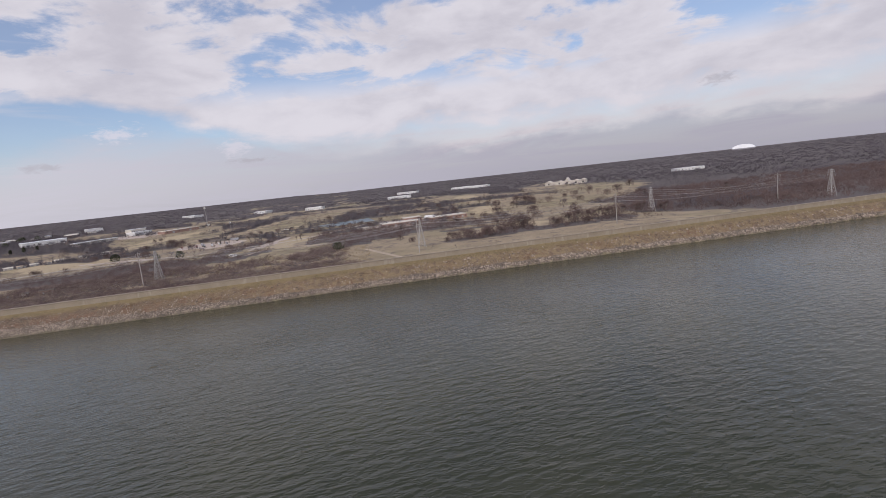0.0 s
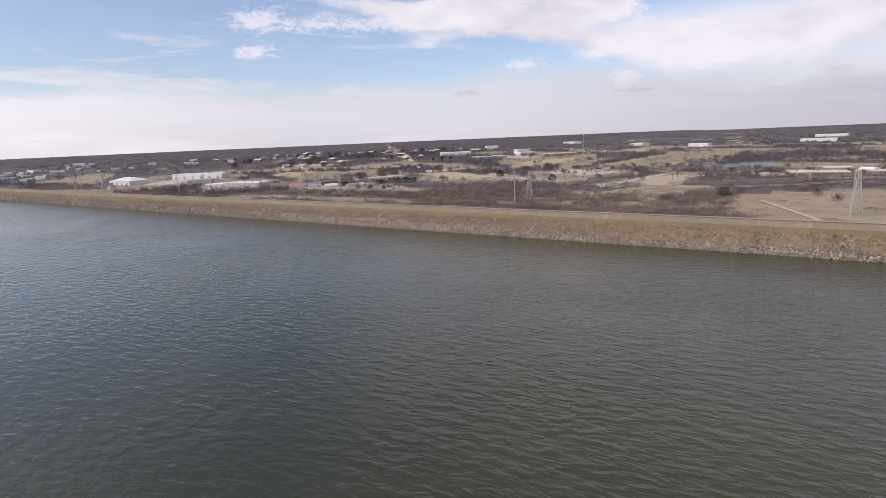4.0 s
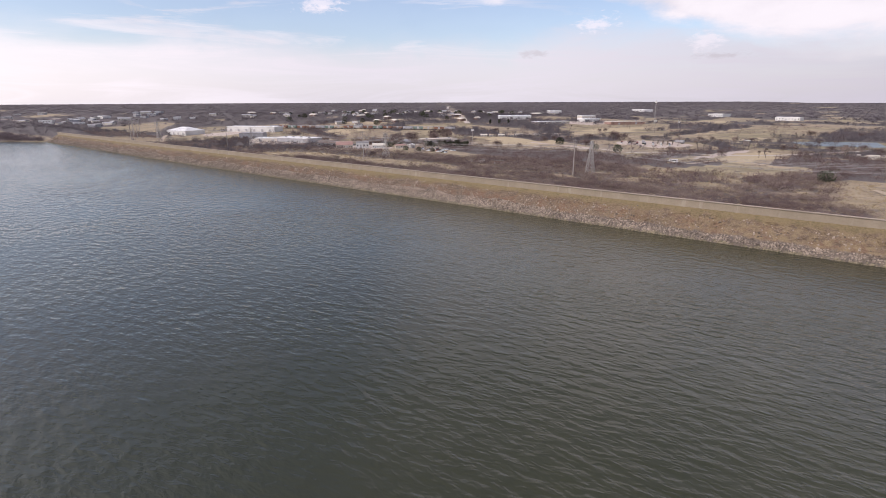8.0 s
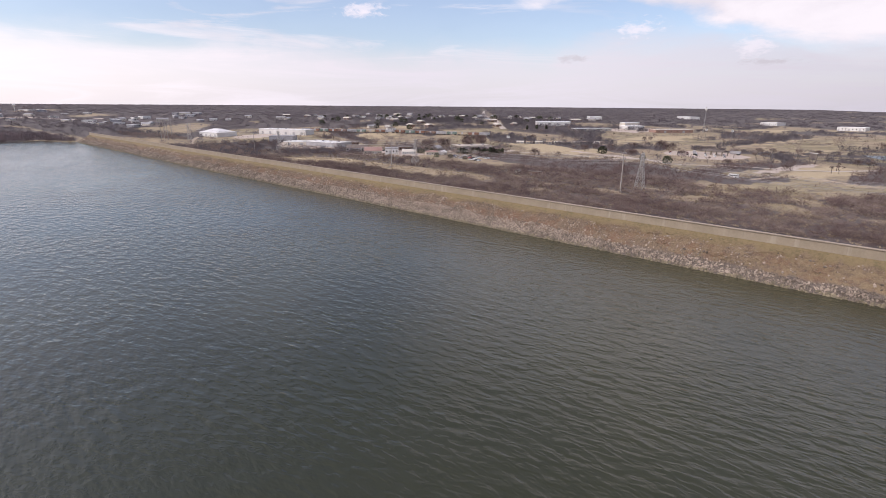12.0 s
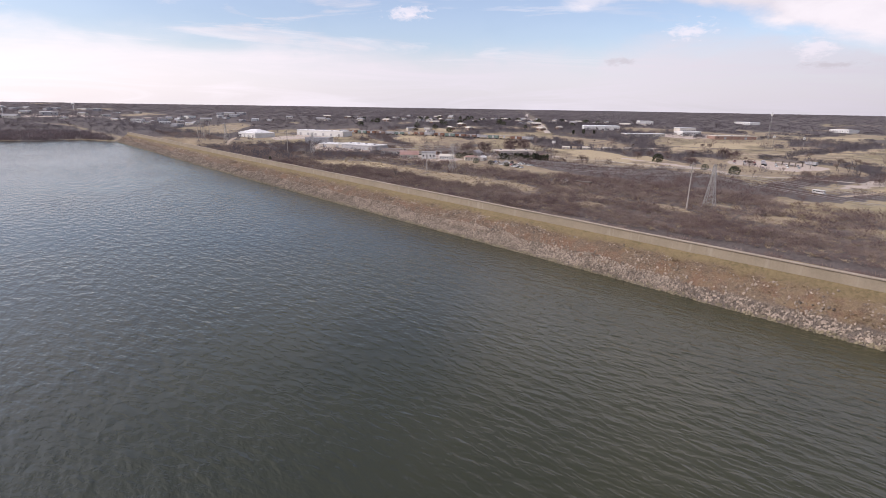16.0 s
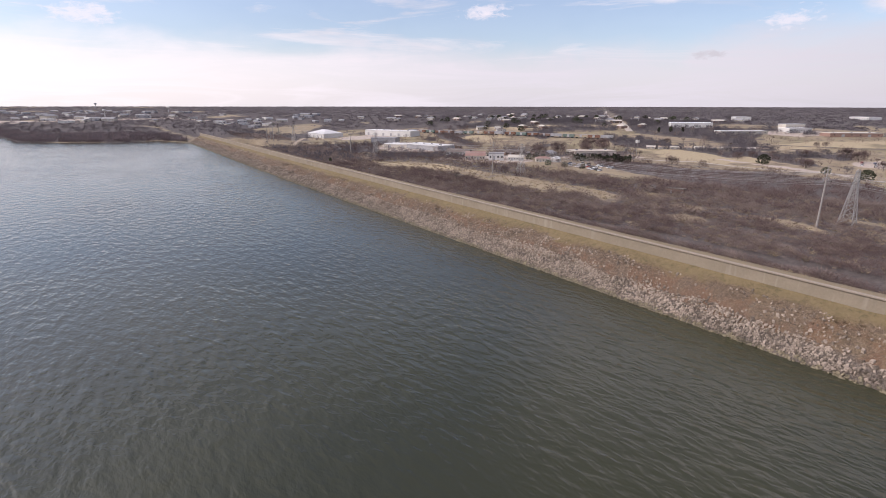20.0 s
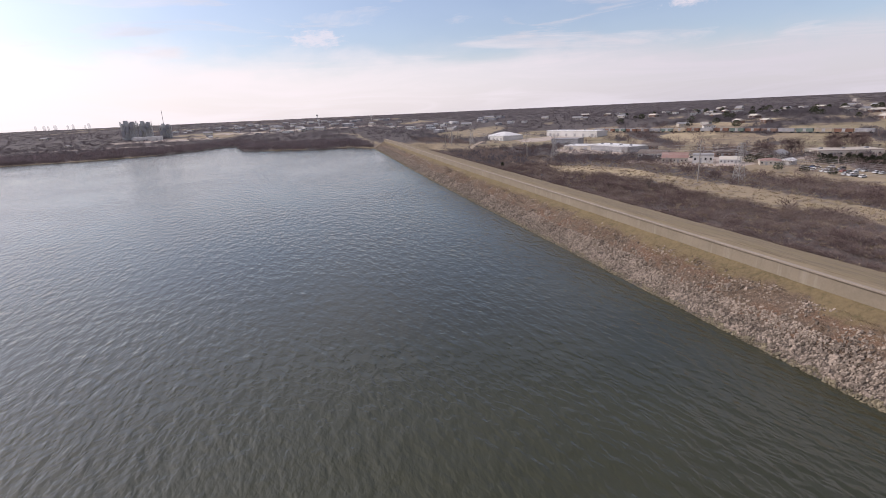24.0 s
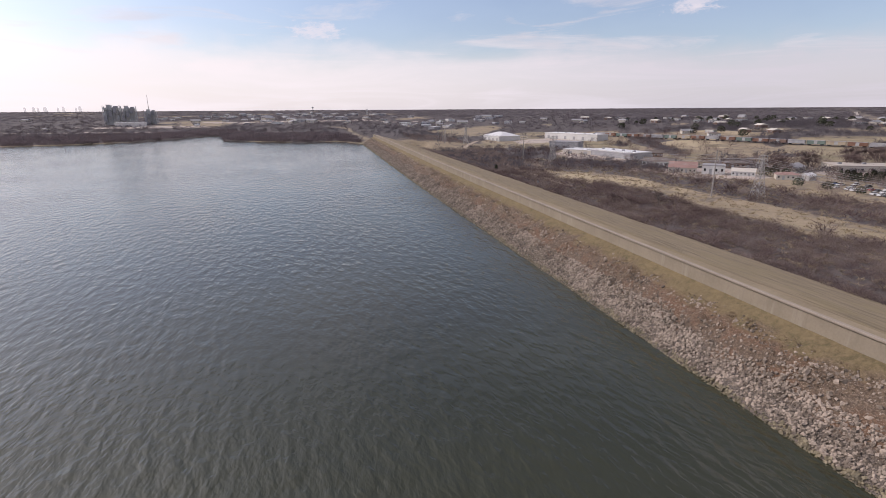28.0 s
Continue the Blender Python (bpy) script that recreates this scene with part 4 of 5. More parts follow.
def build_hill_houses():
    """Homes on the wooded slope behind the railway, and the pale industrial town beyond the spit."""
    rng = random.Random(21)
    protos = [
        building("house", "small pale house among winter trees", "house", 420, 560, 14, 9, 3.4, -20, CREAM_WALL, GREY_ROOF, "gable", 4, 1, "houses on the hillside", sills=False),
        building("house", "small white house with brown roof on the slope", "house", 446, 548, 13, 10, 3.4, 30, WHITE_WALL, BROWN_ROOF, "hip", 4, 1, "houses on the hillside", sills=False),
        building("house", "small brick house with tan roof on the slope", "house", 470, 520, 15, 9, 3.2, 70, BROWN_WALL, CREAM_WALL, "gable", 4, 1, "houses on the hillside", sills=False),
    ]
    for i in range(62):
        x, y = rng.uniform(400, 900), rng.uniform(380, 980)
        if 0.62 * x + 0.78 * y < 640:
            continue
        copy_thing(protos[i % 3], on_ground(x, y, rng.uniform(0, 180)))
    blocks = [
        building("workshop", "pale flat-roofed workshop in a distant town", "workshop", -60, 1190, 34, 20, 6, 20, WHITE_WALL, WHITE_ROOF, "flat", 3, 1, "distant town workshops", sills=False),
        building("workshop", "grey flat-roofed workshop in a distant town", "workshop", 30, 1260, 26, 18, 7, -10, GREY_WALL, WHITE_ROOF, "flat", 3, 1, "distant town workshops", sills=False),
        building("workshop", "tan gabled workshop in a distant town", "workshop", -140, 1330, 30, 16, 6, 50, CREAM_WALL, GREY_ROOF, "gable", 3, 1, "distant town workshops", sills=False),
    ]
    for i in range(95):
        x, y = rng.uniform(-420, 260), rng.uniform(1080, 2300)
        copy_thing(blocks[i % 3], on_ground(x, y, rng.uniform(0, 180)) @ Matrix.Scale(rng.uniform(0.4, 0.8), 4))
    for i in range(26):
        x, y = rng.uniform(120, 420), rng.uniform(930, 1250)
        copy_thing(blocks[i % 3], on_ground(x, y, rng.uniform(0, 180)) @ Matrix.Scale(rng.uniform(0.4, 0.8), 4))
    for i in range(9):
        x, y = rng.uniform(-1100, -330), rng.uniform(800, 1500)
        copy_thing(blocks[i % 3], on_ground(x, y, rng.uniform(0, 180)) @ Matrix.Scale(rng.uniform(0.4, 0.8), 4))


build_hill_houses()


# ---- power station, towers ----
def build_power_station():
    base = on_ground(-404, 1168, 14)
    ob = thing("power_station", "dark steel boiler houses of a lakeside power station", "power station", "", base)
    rng = random.Random(5)
    for cx, w, d, h in ((-18, 28, 24, 39), (11, 25, 22, 37), (48, 22, 20, 30)):
        boiler = box_part("boiler_house", PLANT_STEEL, ob, cx - w / 2 + 2, cx + w / 2 - 2, -d / 2 + 2, d / 2 - 2, 0, h * 0.86)
        for i in range(4):
            z = h * (0.16 + 0.19 * i)
            box_part("gallery", STEEL, boiler, cx - w / 2, cx + w / 2, -d / 2, d / 2, z, z + 0.8)
        for i in range(5):
            x = cx - w / 2 + w * i / 4
            for y in (-d / 2, d / 2):
                bm = bmesh.new()
                add_rod(bm, (x, y, 0), (x, y, h * (0.88 + 0.1 * rng.random())), 0.55, 0.55, 4)
                part("column", bm, PLANT_STEEL, boiler)
        box_part("penthouse", PLANT_STEEL, boiler, cx - w * 0.30, cx - w * 0.02, -6, 6, h * 0.86, h)
        box_part("penthouse", GREY_WALL, boiler, cx + w * 0.12, cx + w * 0.40, -5, 5, h * 0.86, h * 0.94)
        for i in range(3):
            zz = h * (0.2 + 0.2 * i)
            box_part("duct", GREY_WALL, boiler, cx - w * 0.5 + i * w * 0.3, cx - w * 0.3 + i * w * 0.3, -d / 2 - 3, -d / 2 + 1, zz, zz + h * 0.28)
    bm = bmesh.new()
    add_rod(bm, (46, 0, 24), (46, 0, 58), 0.7, 0.3, 4)
    part("mast", bm, STEEL, ob)
    building("turbine_hall", "long white turbine hall before dark boilers", "turbine hall", -372, 1098, 50, 20, 7, 6, WHITE_WALL, WHITE_ROOF, "flat", 0, 3, vents=4)


build_power_station()


def build_water_tower(x, y, tall, radius, mat, label):
    ob = thing("water_tower", label, "water tower", "", on_ground(x, y))
    bm = bmesh.new()
    bmesh.ops.create_uvsphere(bm, u_segments=14, v_segments=9, radius=radius)
    bmesh.ops.scale(bm, vec=(1, 1, 0.72), verts=bm.verts[:])
    bmesh.ops.translate(bm, vec=(0, 0, tall), verts=bm.verts[:])
    part("tank", bm, mat, ob)
    bm = bmesh.new()
    add_rod(bm, (0, 0, 0), (0, 0, tall), radius * 0.3, radius * 0.22, 10)
    part("stem", bm, mat, ob)


build_water_tower(-36, 1420, 15, 4, WHITE_WALL, "white water tower over a distant town")
build_water_tower(176, 2010, 17, 5, WHITE_WALL, "white water tower on a wooded rise")
build_water_tower(-14, 2900, 24, 6, GREY_WALL, "grey water tower on the skyline")


def build_skyline():
    """A faint cluster of city towers on the horizon, and a white stadium the other way."""
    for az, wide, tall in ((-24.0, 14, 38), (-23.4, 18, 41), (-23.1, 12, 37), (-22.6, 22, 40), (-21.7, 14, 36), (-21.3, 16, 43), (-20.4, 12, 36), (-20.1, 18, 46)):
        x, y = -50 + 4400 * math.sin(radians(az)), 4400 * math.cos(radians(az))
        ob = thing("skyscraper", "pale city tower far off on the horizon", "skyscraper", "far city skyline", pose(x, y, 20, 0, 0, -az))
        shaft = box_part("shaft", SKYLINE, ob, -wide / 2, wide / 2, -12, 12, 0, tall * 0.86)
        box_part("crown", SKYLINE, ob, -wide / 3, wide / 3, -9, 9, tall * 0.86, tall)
    stadium = thing("stadium", "white arched stadium roof far off on the horizon", "stadium", "", on_ground(2950, -2800, 45) @ Matrix.Scale(0.6, 4))
    bm = bmesh.new()
    rings = []
    for i in range(9):
        a = math.pi * i / 8
        rings.append([bm.verts.new((-115 * math.cos(a), y, 12 + 44 * math.sin(a))) for y in (-60, 60)])
    for p, q in zip(rings, rings[1:]):
        bm.faces.new((p[0], q[0], q[1], p[1]))
    for side in (0, 1):
        bm.faces.new([r[side] for r in rings][:: 1 if side else -1])
    part("roof", bm, DOME_WHITE, stadium)
    box_part("wall", GREY_WALL, stadium, -110, 110, -58, 58, -5, 14)


build_skyline()


# ---- power line ----
def build_pole():
    """A tall grey pole with two cross-arms and hanging insulators."""
    ob = thing("power_pole", "tall grey power pole with cross-arms above the brush", "power pole", "poles of the power line")
    bm = bmesh.new()
    add_rod(bm, (0, 0, -1), (0, 0, 22.5), 0.36, 0.20, 8)
    part("shaft", bm, POLE_GREY, ob)
    for z, half in ((21.4, 2.6), (18.6, 2.2)):
        arm = box_part("cross_arm", POLE_GREY, ob, -half, half, -0.12, 0.12, z - 0.12, z + 0.12)
        for x in (-half + 0.1, half - 0.1):
            bm = bmesh.new()
            for i in range(4):
                add_rod(bm, (x, 0, z - 0.15 - 0.3 * i), (x, 0, z - 0.42 - 0.3 * i), 0.14, 0.10, 6)
            part("insulator", bm, DOOR_GREY, arm)
    return ob


def build_lattice():
    """A four-legged lattice tower that narrows to a square head with three arms."""
    ob = thing("lattice_tower", "grey steel lattice tower standing in brush", "lattice tower", "lattice towers of the power line")
    tall, foot, head = 20.5, 2.5, 0.55
    half = lambda z: foot + (head - foot) * min(1, z / 17.0)
    for sx in (-1, 1):
        for sy in (-1, 1):
            bm = bmesh.new()
            add_rod(bm, (sx * foot, sy * foot, -1), (sx * head, sy * head, 17), 0.15, 0.12, 4)
            add_rod(bm, (sx * head, sy * head, 17), (sx * head * 0.8, sy * head * 0.8, tall), 0.09, 0.06, 4)
            part("leg", bm, STEEL, ob)
    levels = [0.3, 4.2, 7.6, 10.4, 12.8, 14.9, 17.0, 18.8, tall]
    for a, b in zip(levels, levels[1:]):
        p, q = half(a), half(b)
        for i in range(4):
            c, s = (1, -1, -1, 1)[i], (1, 1, -1, -1)[i]
            c2, s2 = (1, -1, -1, 1)[(i + 1) % 4], (1, 1, -1, -1)[(i + 1) % 4]
            for m, k in (((c * p, s * p, a), (c2 * q, s2 * q, b)), ((c2 * p, s2 * p, a), (c * q, s * q, b)), ((c * q, s * q, b), (c2 * q, s2 * q, b))):
                bm = bmesh.new()
                add_rod(bm, m, k, 0.08, 0.08, 3)
                part("brace", bm, STEEL, ob)
    for z, reach in ((16.6, 3.4), (18.6, 2.9), (20.2, 2.3)):
        for s in (-1, 1):
            bm = bmesh.new()
            add_box(bm, min(0, s * reach), max(0, s * reach), -0.09, 0.09, z, z + 0.2)
            arm = part("cross_arm", bm, STEEL, ob)
            bm = bmesh.new()
            add_rod(bm, (0, 0, z + 0.9), (s * reach, 0, z + 0.15), 0.07, 0.05, 4)
            part("stay", bm, STEEL, arm)
            bm = bmesh.new()
            add_rod(bm, (s * reach, 0, z), (s * reach, 0, z - 1.2), 0.12, 0.10, 6)
            part("insulator", bm, DOOR_GREY, arm)
    return ob


POLES = ((128, -459), (122, -320), (108, -172), (131, 8), (139, 203), (122, 393), (96, 560))
LATTICES = ((121, -500), (176, -381), (133, -177), (145, 3), (153, 190), (138, 372), (120, 548))


def cable_run(label, feet, offsets, group):
    for dx, z in offsets:
        cu = bpy.data.curves.new("power_cable", "CURVE")
        cu.dimensions, cu.bevel_depth, cu.bevel_resolution = "3D", 0.030, 0
        pts = []
        for (x0, y0), (x1, y1) in zip(feet, feet[1:]):
            z0, z1 = ground_at(x0, y0) + z, ground_at(x1, y1) + z
            for i in range(12):
                t = i / 12
                pts.append((x0 + (x1 - x0) * t + dx, y0 + (y1 - y0) * t, z0 + (z1 - z0) * t - 4 * 4.5 * t * (1 - t), 1))
        pts.append((feet[-1][0] + dx, feet[-1][1], ground_at(*feet[-1]) + z, 1))
        sp = cu.splines.new("POLY")
        sp.points.add(len(pts) - 1)
        sp.points.foreach_set("co", [c for p in pts for c in p])
        cu.materials.append(CABLE)
        tagged(new("power_cable", cu), label, "power cable", group)


def build_lines():
    pole, tower = build_pole(), build_lattice()
    for i, (x, y) in enumerate(POLES):
        m = on_ground(x, y, -3 if i % 2 else 4)
        if i == 0:
            pole.matrix_basis = m
        else:
            copy_thing(pole, m)
    for i, (x, y) in enumerate(LATTICES):
        m = on_ground(x, y, 3 * (i % 3))
        if i == 0:
            tower.matrix_basis = m
        else:
            copy_thing(tower, m)
    cable_run("sagging grey power cable strung between tall poles", POLES, ((-2.5, 20.1), (2.5, 20.1), (-2.1, 17.3), (2.1, 17.3)), "cables between the poles")
    cable_run("sagging grey power cable strung between lattice towers", LATTICES, ((-3.4, 15.4), (3.4, 15.4), (-2.9, 17.4), (2.9, 17.4), (-2.3, 19.0), (2.3, 19.0)), "cables between the lattice towers")
    for x, y in ((92, 548), (112, 590)):
        ob = thing("transmission_frame", "two tall poles joined by a beam at the dam's end", "transmission frame", "frames at the dam's end", on_ground(x, y, 15))
        for sx in (-4.2, 4.2):
            bm = bmesh.new()
            add_rod(bm, (sx, 0, -1), (sx, 0, 22), 0.36, 0.24, 8)
            part("pole", bm, POLE_GREY, ob)
        box_part("beam", POLE_GREY, ob, -6.5, 6.5, -0.25, 0.25, 20.4, 20.9)
    mast = thing("radio_mast", "thin lattice radio mast beyond a field", "radio mast", "", on_ground(720, 132))
    bm = bmesh.new()
    for s, c in ((0.9, 0), (-0.45, 0.78), (-0.45, -0.78)):
        add_rod(bm, (s, c, 0), (s * 0.4, c * 0.4, 38), 0.16, 0.10, 4)
    part("shaft", bm, STEEL, mast)
    bm = bmesh.new()
    for i in range(12):
        a = 2.1 * i
        add_rod(bm, (0.8 * math.cos(a), 0.8 * math.sin(a), 3 * i), (-0.7 * math.cos(a), -0.7 * math.sin(a), 3 * i + 3), 0.08, 0.08, 3)
    part("bracing", bm, STEEL, mast)
    box_part("antenna", WHITE_WALL, mast, -1.2, 1.2, -1.2, 1.2, 33, 35.5)
    for x, y, h in ((562, 85, 14), (586, 61, 12), (306, 206, 14)):
        ob = thing("light_mast", "pole with a pale lamp box beside a field", "light mast", "light masts", on_ground(x, y))
        bm = bmesh.new()
        add_rod(bm, (0, 0, 0), (0, 0, h), 0.22, 0.14, 6)
        part("pole", bm, POLE_GREY, ob)
        box_part("head", WHITE_WALL, ob, -1.5, 1.5, -1.0, 1.0, h, h + 2.2)
    sign = thing("sign_board", "dark wooden sign board on two legs", "sign board", "", on_ground(405, -46, 40))
    box_part("board", BROWN_ROOF, sign, -5, 5, -0.3, 0.3, 2.8, 8.2)
    box_part("cap", WHITE_WALL, sign, -5.3, 5.3, -0.45, 0.45, 8.2, 8.6)
    for sx in (-4, 4):
        bm = bmesh.new()
        add_rod(bm, (sx, 0, -0.5), (sx, 0, 8), 0.22, 0.22, 6)
        part("leg", bm, BROWN_ROOF, sign)

    post = thing("marker_post", "thin dark post with a small box on the dam's grass", "marker post", "", on_ground(62, 236))
    bm = bmesh.new()
    add_rod(bm, (0, 0, -0.5), (0, 0, 6.4), 0.11, 0.09, 6)
    part("pole", bm, BROWN_ROOF, post)
    box_part("box", GREY_WALL, post, -0.35, 0.35, -0.25, 0.25, 5.3, 6.1)


build_lines()


# ---- vehicles, train ----
def build_car(paint, label, category="car"):
    ob = thing("car", label, category, "cars in the parking lot")
    bm = bmesh.new()
    add_box(bm, -2.25, 2.25, -0.88, 0.88, 0.32, 0.92, 0.98, 0.94)
    part("body", bm, paint, ob)
    bm = bmesh.new()
    add_box(bm, -1.5, 1.1, -0.8, 0.8, 0.92, 1.46, 0.72, 0.84)
    cabin = part("cabin", bm, DARK_PANE, ob)
    bm = bmesh.new()
    add_box(bm, -1.12, 0.74, -0.66, 0.66, 1.46, 1.5)
    part("roof", bm, paint, cabin)
    for x in (-1.4, 1.4):
        for y in (-0.86, 0.86):
            bm = bmesh.new()
            add_rod(bm, (x, y - 0.1, 0.33), (x, y + 0.1, 0.33), 0.33, 0.33, 10)
            part("wheel", bm, TYRE, ob)
    return ob


def build_vehicles():
    rng = random.Random(9)
    names = ("white", "silver", "black", "dark red", "dark blue")
    cars = [build_car(p, n + " car parked on a pale lot") for p, n in zip(CAR_PAINTS, names)]
    used = set()

    def put_car(x, y, turn):
        k = rng.choice((0, 0, 0, 1, 1, 2, 2, 3, 4))
        m = on_ground(x, y, turn, -0.02)
        if k in used:
            copy_thing(cars[k], m)
        else:
            used.add(k)
            cars[k].matrix_basis = m

    for row in range(3):
        for i in range(12):
            if rng.random() < 0.6:
                put_car(214 + row * 9 + i * 0.6, 172 + i * 3.6 + row * 1.5, rng.uniform(-6, 6) + 10)
    for i in range(12):
        put_car(196 + rng.uniform(-8, 30), 300 + i * 5, rng.uniform(0, 180))
    for i in range(14):
        put_car(400 + (i % 2) * 14, 22 + i * 4.2, rng.uniform(-8, 8) + 15)
    for i in range(8):
        put_car(390 + rng.uniform(-10, 25), -215 + i * 7, rng.uniform(0, 180))
    # an open shelter in the yard, one pale trailer beside it, and a white bus by the brush
    shelter = thing("shelter", "open shelter with a dark roof on pale posts in a yard", "shelter", "", on_ground(418, 36, 62))
    for k in range(4):
        bm = bmesh.new()
        v = [bm.verts.new(p) for p in ((-13 + 6.5 * k, -4.5, 3.7), (-6.7 + 6.5 * k, -4.5, 3.7), (-6.7 + 6.5 * k, 4.5, 3.7), (-13 + 6.5 * k, 4.5, 3.7), (-13 + 6.5 * k, 0, 5.0), (-6.7 + 6.5 * k, 0, 5.0))]
        for f in ((0, 1, 5, 4), (2, 3, 4, 5), (1, 2, 5), (3, 0, 4), (3, 2, 1, 0)):
            bm.faces.new([v[m] for m in f])
        part("roof", bm, BROWN_ROOF, shelter)
        for y in (-4.0, 4.0):
            box_part("post", COPING, shelter, -12.6 + 6.5 * k, -11.9 + 6.5 * k, y - 0.35, y + 0.35, -0.5, 3.7)
    for i, (x, y) in enumerate(((409, 52), (430, 20))):
        ob = thing("box_trailer", "grey box trailer parked in a yard", "trailer", "trailers in the yard", on_ground(x, y, 20 + 50 * i))
        box_part("body", GREY_WALL, ob, -5, 5, -1.25, 1.25, 1.2, 3.7)
        box_part("chassis", TYRE, ob, -4.8, 4.8, -0.5, 0.5, 0.85, 1.2)
        for wx in (-3.6, -2.4):
            bm = bmesh.new()
            add_rod(bm, (wx, -1.2, 0.5), (wx, 1.2, 0.5), 0.5, 0.5, 10)
            part("wheel", bm, TYRE, ob)
    bus = thing("minibus", "white minibus with dark windows parked by the brush", "minibus", "", on_ground(243, -22, 70))
    box_part("body", WHITE_WALL, bus, -3.2, 3.2, -1.0, 1.0, 0.4, 2.5, 0.96, 0.9, bevel=0.08)
    for y in (-0.98, 0.98):
        for i in range(4):
            box_part("window", DARK_PANE, bus, -2.7 + i * 1.35, -1.6 + i * 1.35, y - 0.06, y + 0.04, 1.35, 2.0)
    for x in (-2.1, 2.1):
        for y in (-0.95, 0.95):
            bm = bmesh.new()
            add_rod(bm, (x, y - 0.12, 0.38), (x, y + 0.12, 0.38), 0.38, 0.38, 10)
            part("wheel", bm, TYRE, bus)
    # a freight train standing along the foot of the hill
    a, b = Vector((284, 706)), Vector((402, 436))
    way = (b - a).normalized()
    turn = math.degrees(math.atan2(way.y, way.x))
    for i in range(6, 25):
        p = a + way * (8 + i * 16.2)
        paint = BOXCAR_PAINTS[(i * 7 + i // 3) % 6]
        word = {"rusty_steel": "rusty brown", "brown_brick_wall": "dark brown", "grey_wall": "grey", "boxcar_green": "dull green", "boxcar_tan": "tan"}[paint.name.split(".")[0]]
        ob = thing("boxcar", word + " freight wagon standing on a railway", "freight wagon", "freight train", on_ground(p.x, p.y, turn, -0.5))
        box_part("body", paint, ob, -7.4, 7.4, -1.5, 1.5, 1.1, 4.4)
        box_part("roof", GREY_ROOF, ob, -7.5, 7.5, -1.55, 1.55, 4.4, 4.7, 0.99, 0.5)
        box_part("door", DOOR_GREY, ob, -1.4, 1.4, -1.58, 1.58, 1.3, 4.2)
        for x in (-5.2, 5.2):
            box_part("bogie", TYRE, ob, x - 1.3, x + 1.3, -1.1, 1.1, 0.15, 1.1)


build_vehicles()


# ---- lanes through the fields ----
def lane(points, wide, mat, label, lift=0.12):
    v, f = [], []
    pts = []
    for (x0, y0), (x1, y1) in zip(points, points[1:]):
        n = max(2, int(math.hypot(x1 - x0, y1 - y0) / 8))
        pts += [(x0 + (x1 - x0) * i / n, y0 + (y1 - y0) * i / n) for i in range(n)]
    pts.append(points[-1])
    for i, (x, y) in enumerate(pts):
        a, b = pts[max(0, i - 1)], pts[min(len(pts) - 1, i + 1)]
        d = Vector((b[0] - a[0], b[1] - a[1])).normalized()
        for s in (-1, 1):
            px, py = x - d.y * s * wide / 2, y + d.x * s * wide / 2
            v.append((px, py, ground_at(px, py) + lift))
    f = [(2 * i, 2 * i + 1, 2 * i + 3, 2 * i + 2) for i in range(len(pts) - 1)]
    tagged(mesh_object("road", v, f, mat), label, "road", kind="structure")


lane(((62, -166), (100, -158), (130, -148), (166, -137)), 3.4, TRACK, "pale dirt path climbing across dry grass", 0.25)
lane(((530, 372), (700, 520), (900, 690), (1300, 1010), (1735, 1340)), 9, PALE_ROAD, "pale straight road cut through wooded hills", 0.4)
lane(((472, -84), (482, -105), (486, -128), (490, -150)), 46, POND, "shallow blue-grey pond on open grass", 0.3)
lane(((245, -30), (275, 60), (300, 150), (260, 215), (235, 300), (245, 420)), 3.6, ASPHALT, "worn asphalt lane behind the brush", 0.2)
lane(((327, 12), (331, -20), (332, -44), (346, -69), (390, -104), (450, -150)), 6, PALE_ROAD, "pale concrete road between fields", 0.25)
lane(((240, -33), (275, -44), (284, -61), (270, -77), (261, -96)), 4, TRACK, "pale dirt drive looping round a lawn", 0.2)
lane(((419, 247), (454, 219), (482, 182), (480, 94), (520, 58), (519, 10)), 5, TRACK, "pale gravel road along a field", 0.25)
lane(((345, -4), (312, 19), (306, 40), (332, 71), (323, 95), (324, 128), (331, 166), (312, 184), (300, 215)), 5, PALE_ROAD, "pale lane along a golden field", 0.25)
lane(((170, 640), (110, 520), (100, 420), (92, 330), (88, 250)), 4, TRACK, "dirt track below the dam", 0.2)
lane(((280, 712), (345, 566), (405, 430), (470, 300), (540, 120), (600, -40)), 5, BROWN_ROOF, "railway ballast along the foot of the hill", 0.3)


# ---- vegetation ----
def spray(rng, n, wide, tall, length, thick, rise=1.0):
    """Thin twig triangles of a bush or a crown as an array (n, 3, 3), unit at its base."""
    a = rng.uniform(0, 6.283, n)
    r = np.sqrt(rng.random(n)) * wide * 0.75
    h = rng.random(n) ** 0.8 * tall * 0.72 * (1 - 0.45 * (r / wide) ** 2)
    root = np.stack([r * np.cos(a), r * np.sin(a), h], 1)
    way = np.stack([np.cos(a) * (0.25 + r / wide), np.sin(a) * (0.25 + r / wide), rng.uniform(0.55, 1.5, n) * rise], 1) + rng.normal(0, 0.32, (n, 3))
    way /= np.linalg.norm(way, axis=1, keepdims=True)
    tip = root + way * (length * rng.uniform(0.6, 1.3, n))[:, None]
    side = np.cross(way, rng.normal(0, 1, (n, 3)))
    side /= np.linalg.norm(side, axis=1, keepdims=True)
    side *= (thick * rng.uniform(0.6, 1.4, n))[:, None]
    return np.stack([root - side, root + side, tip], 1)


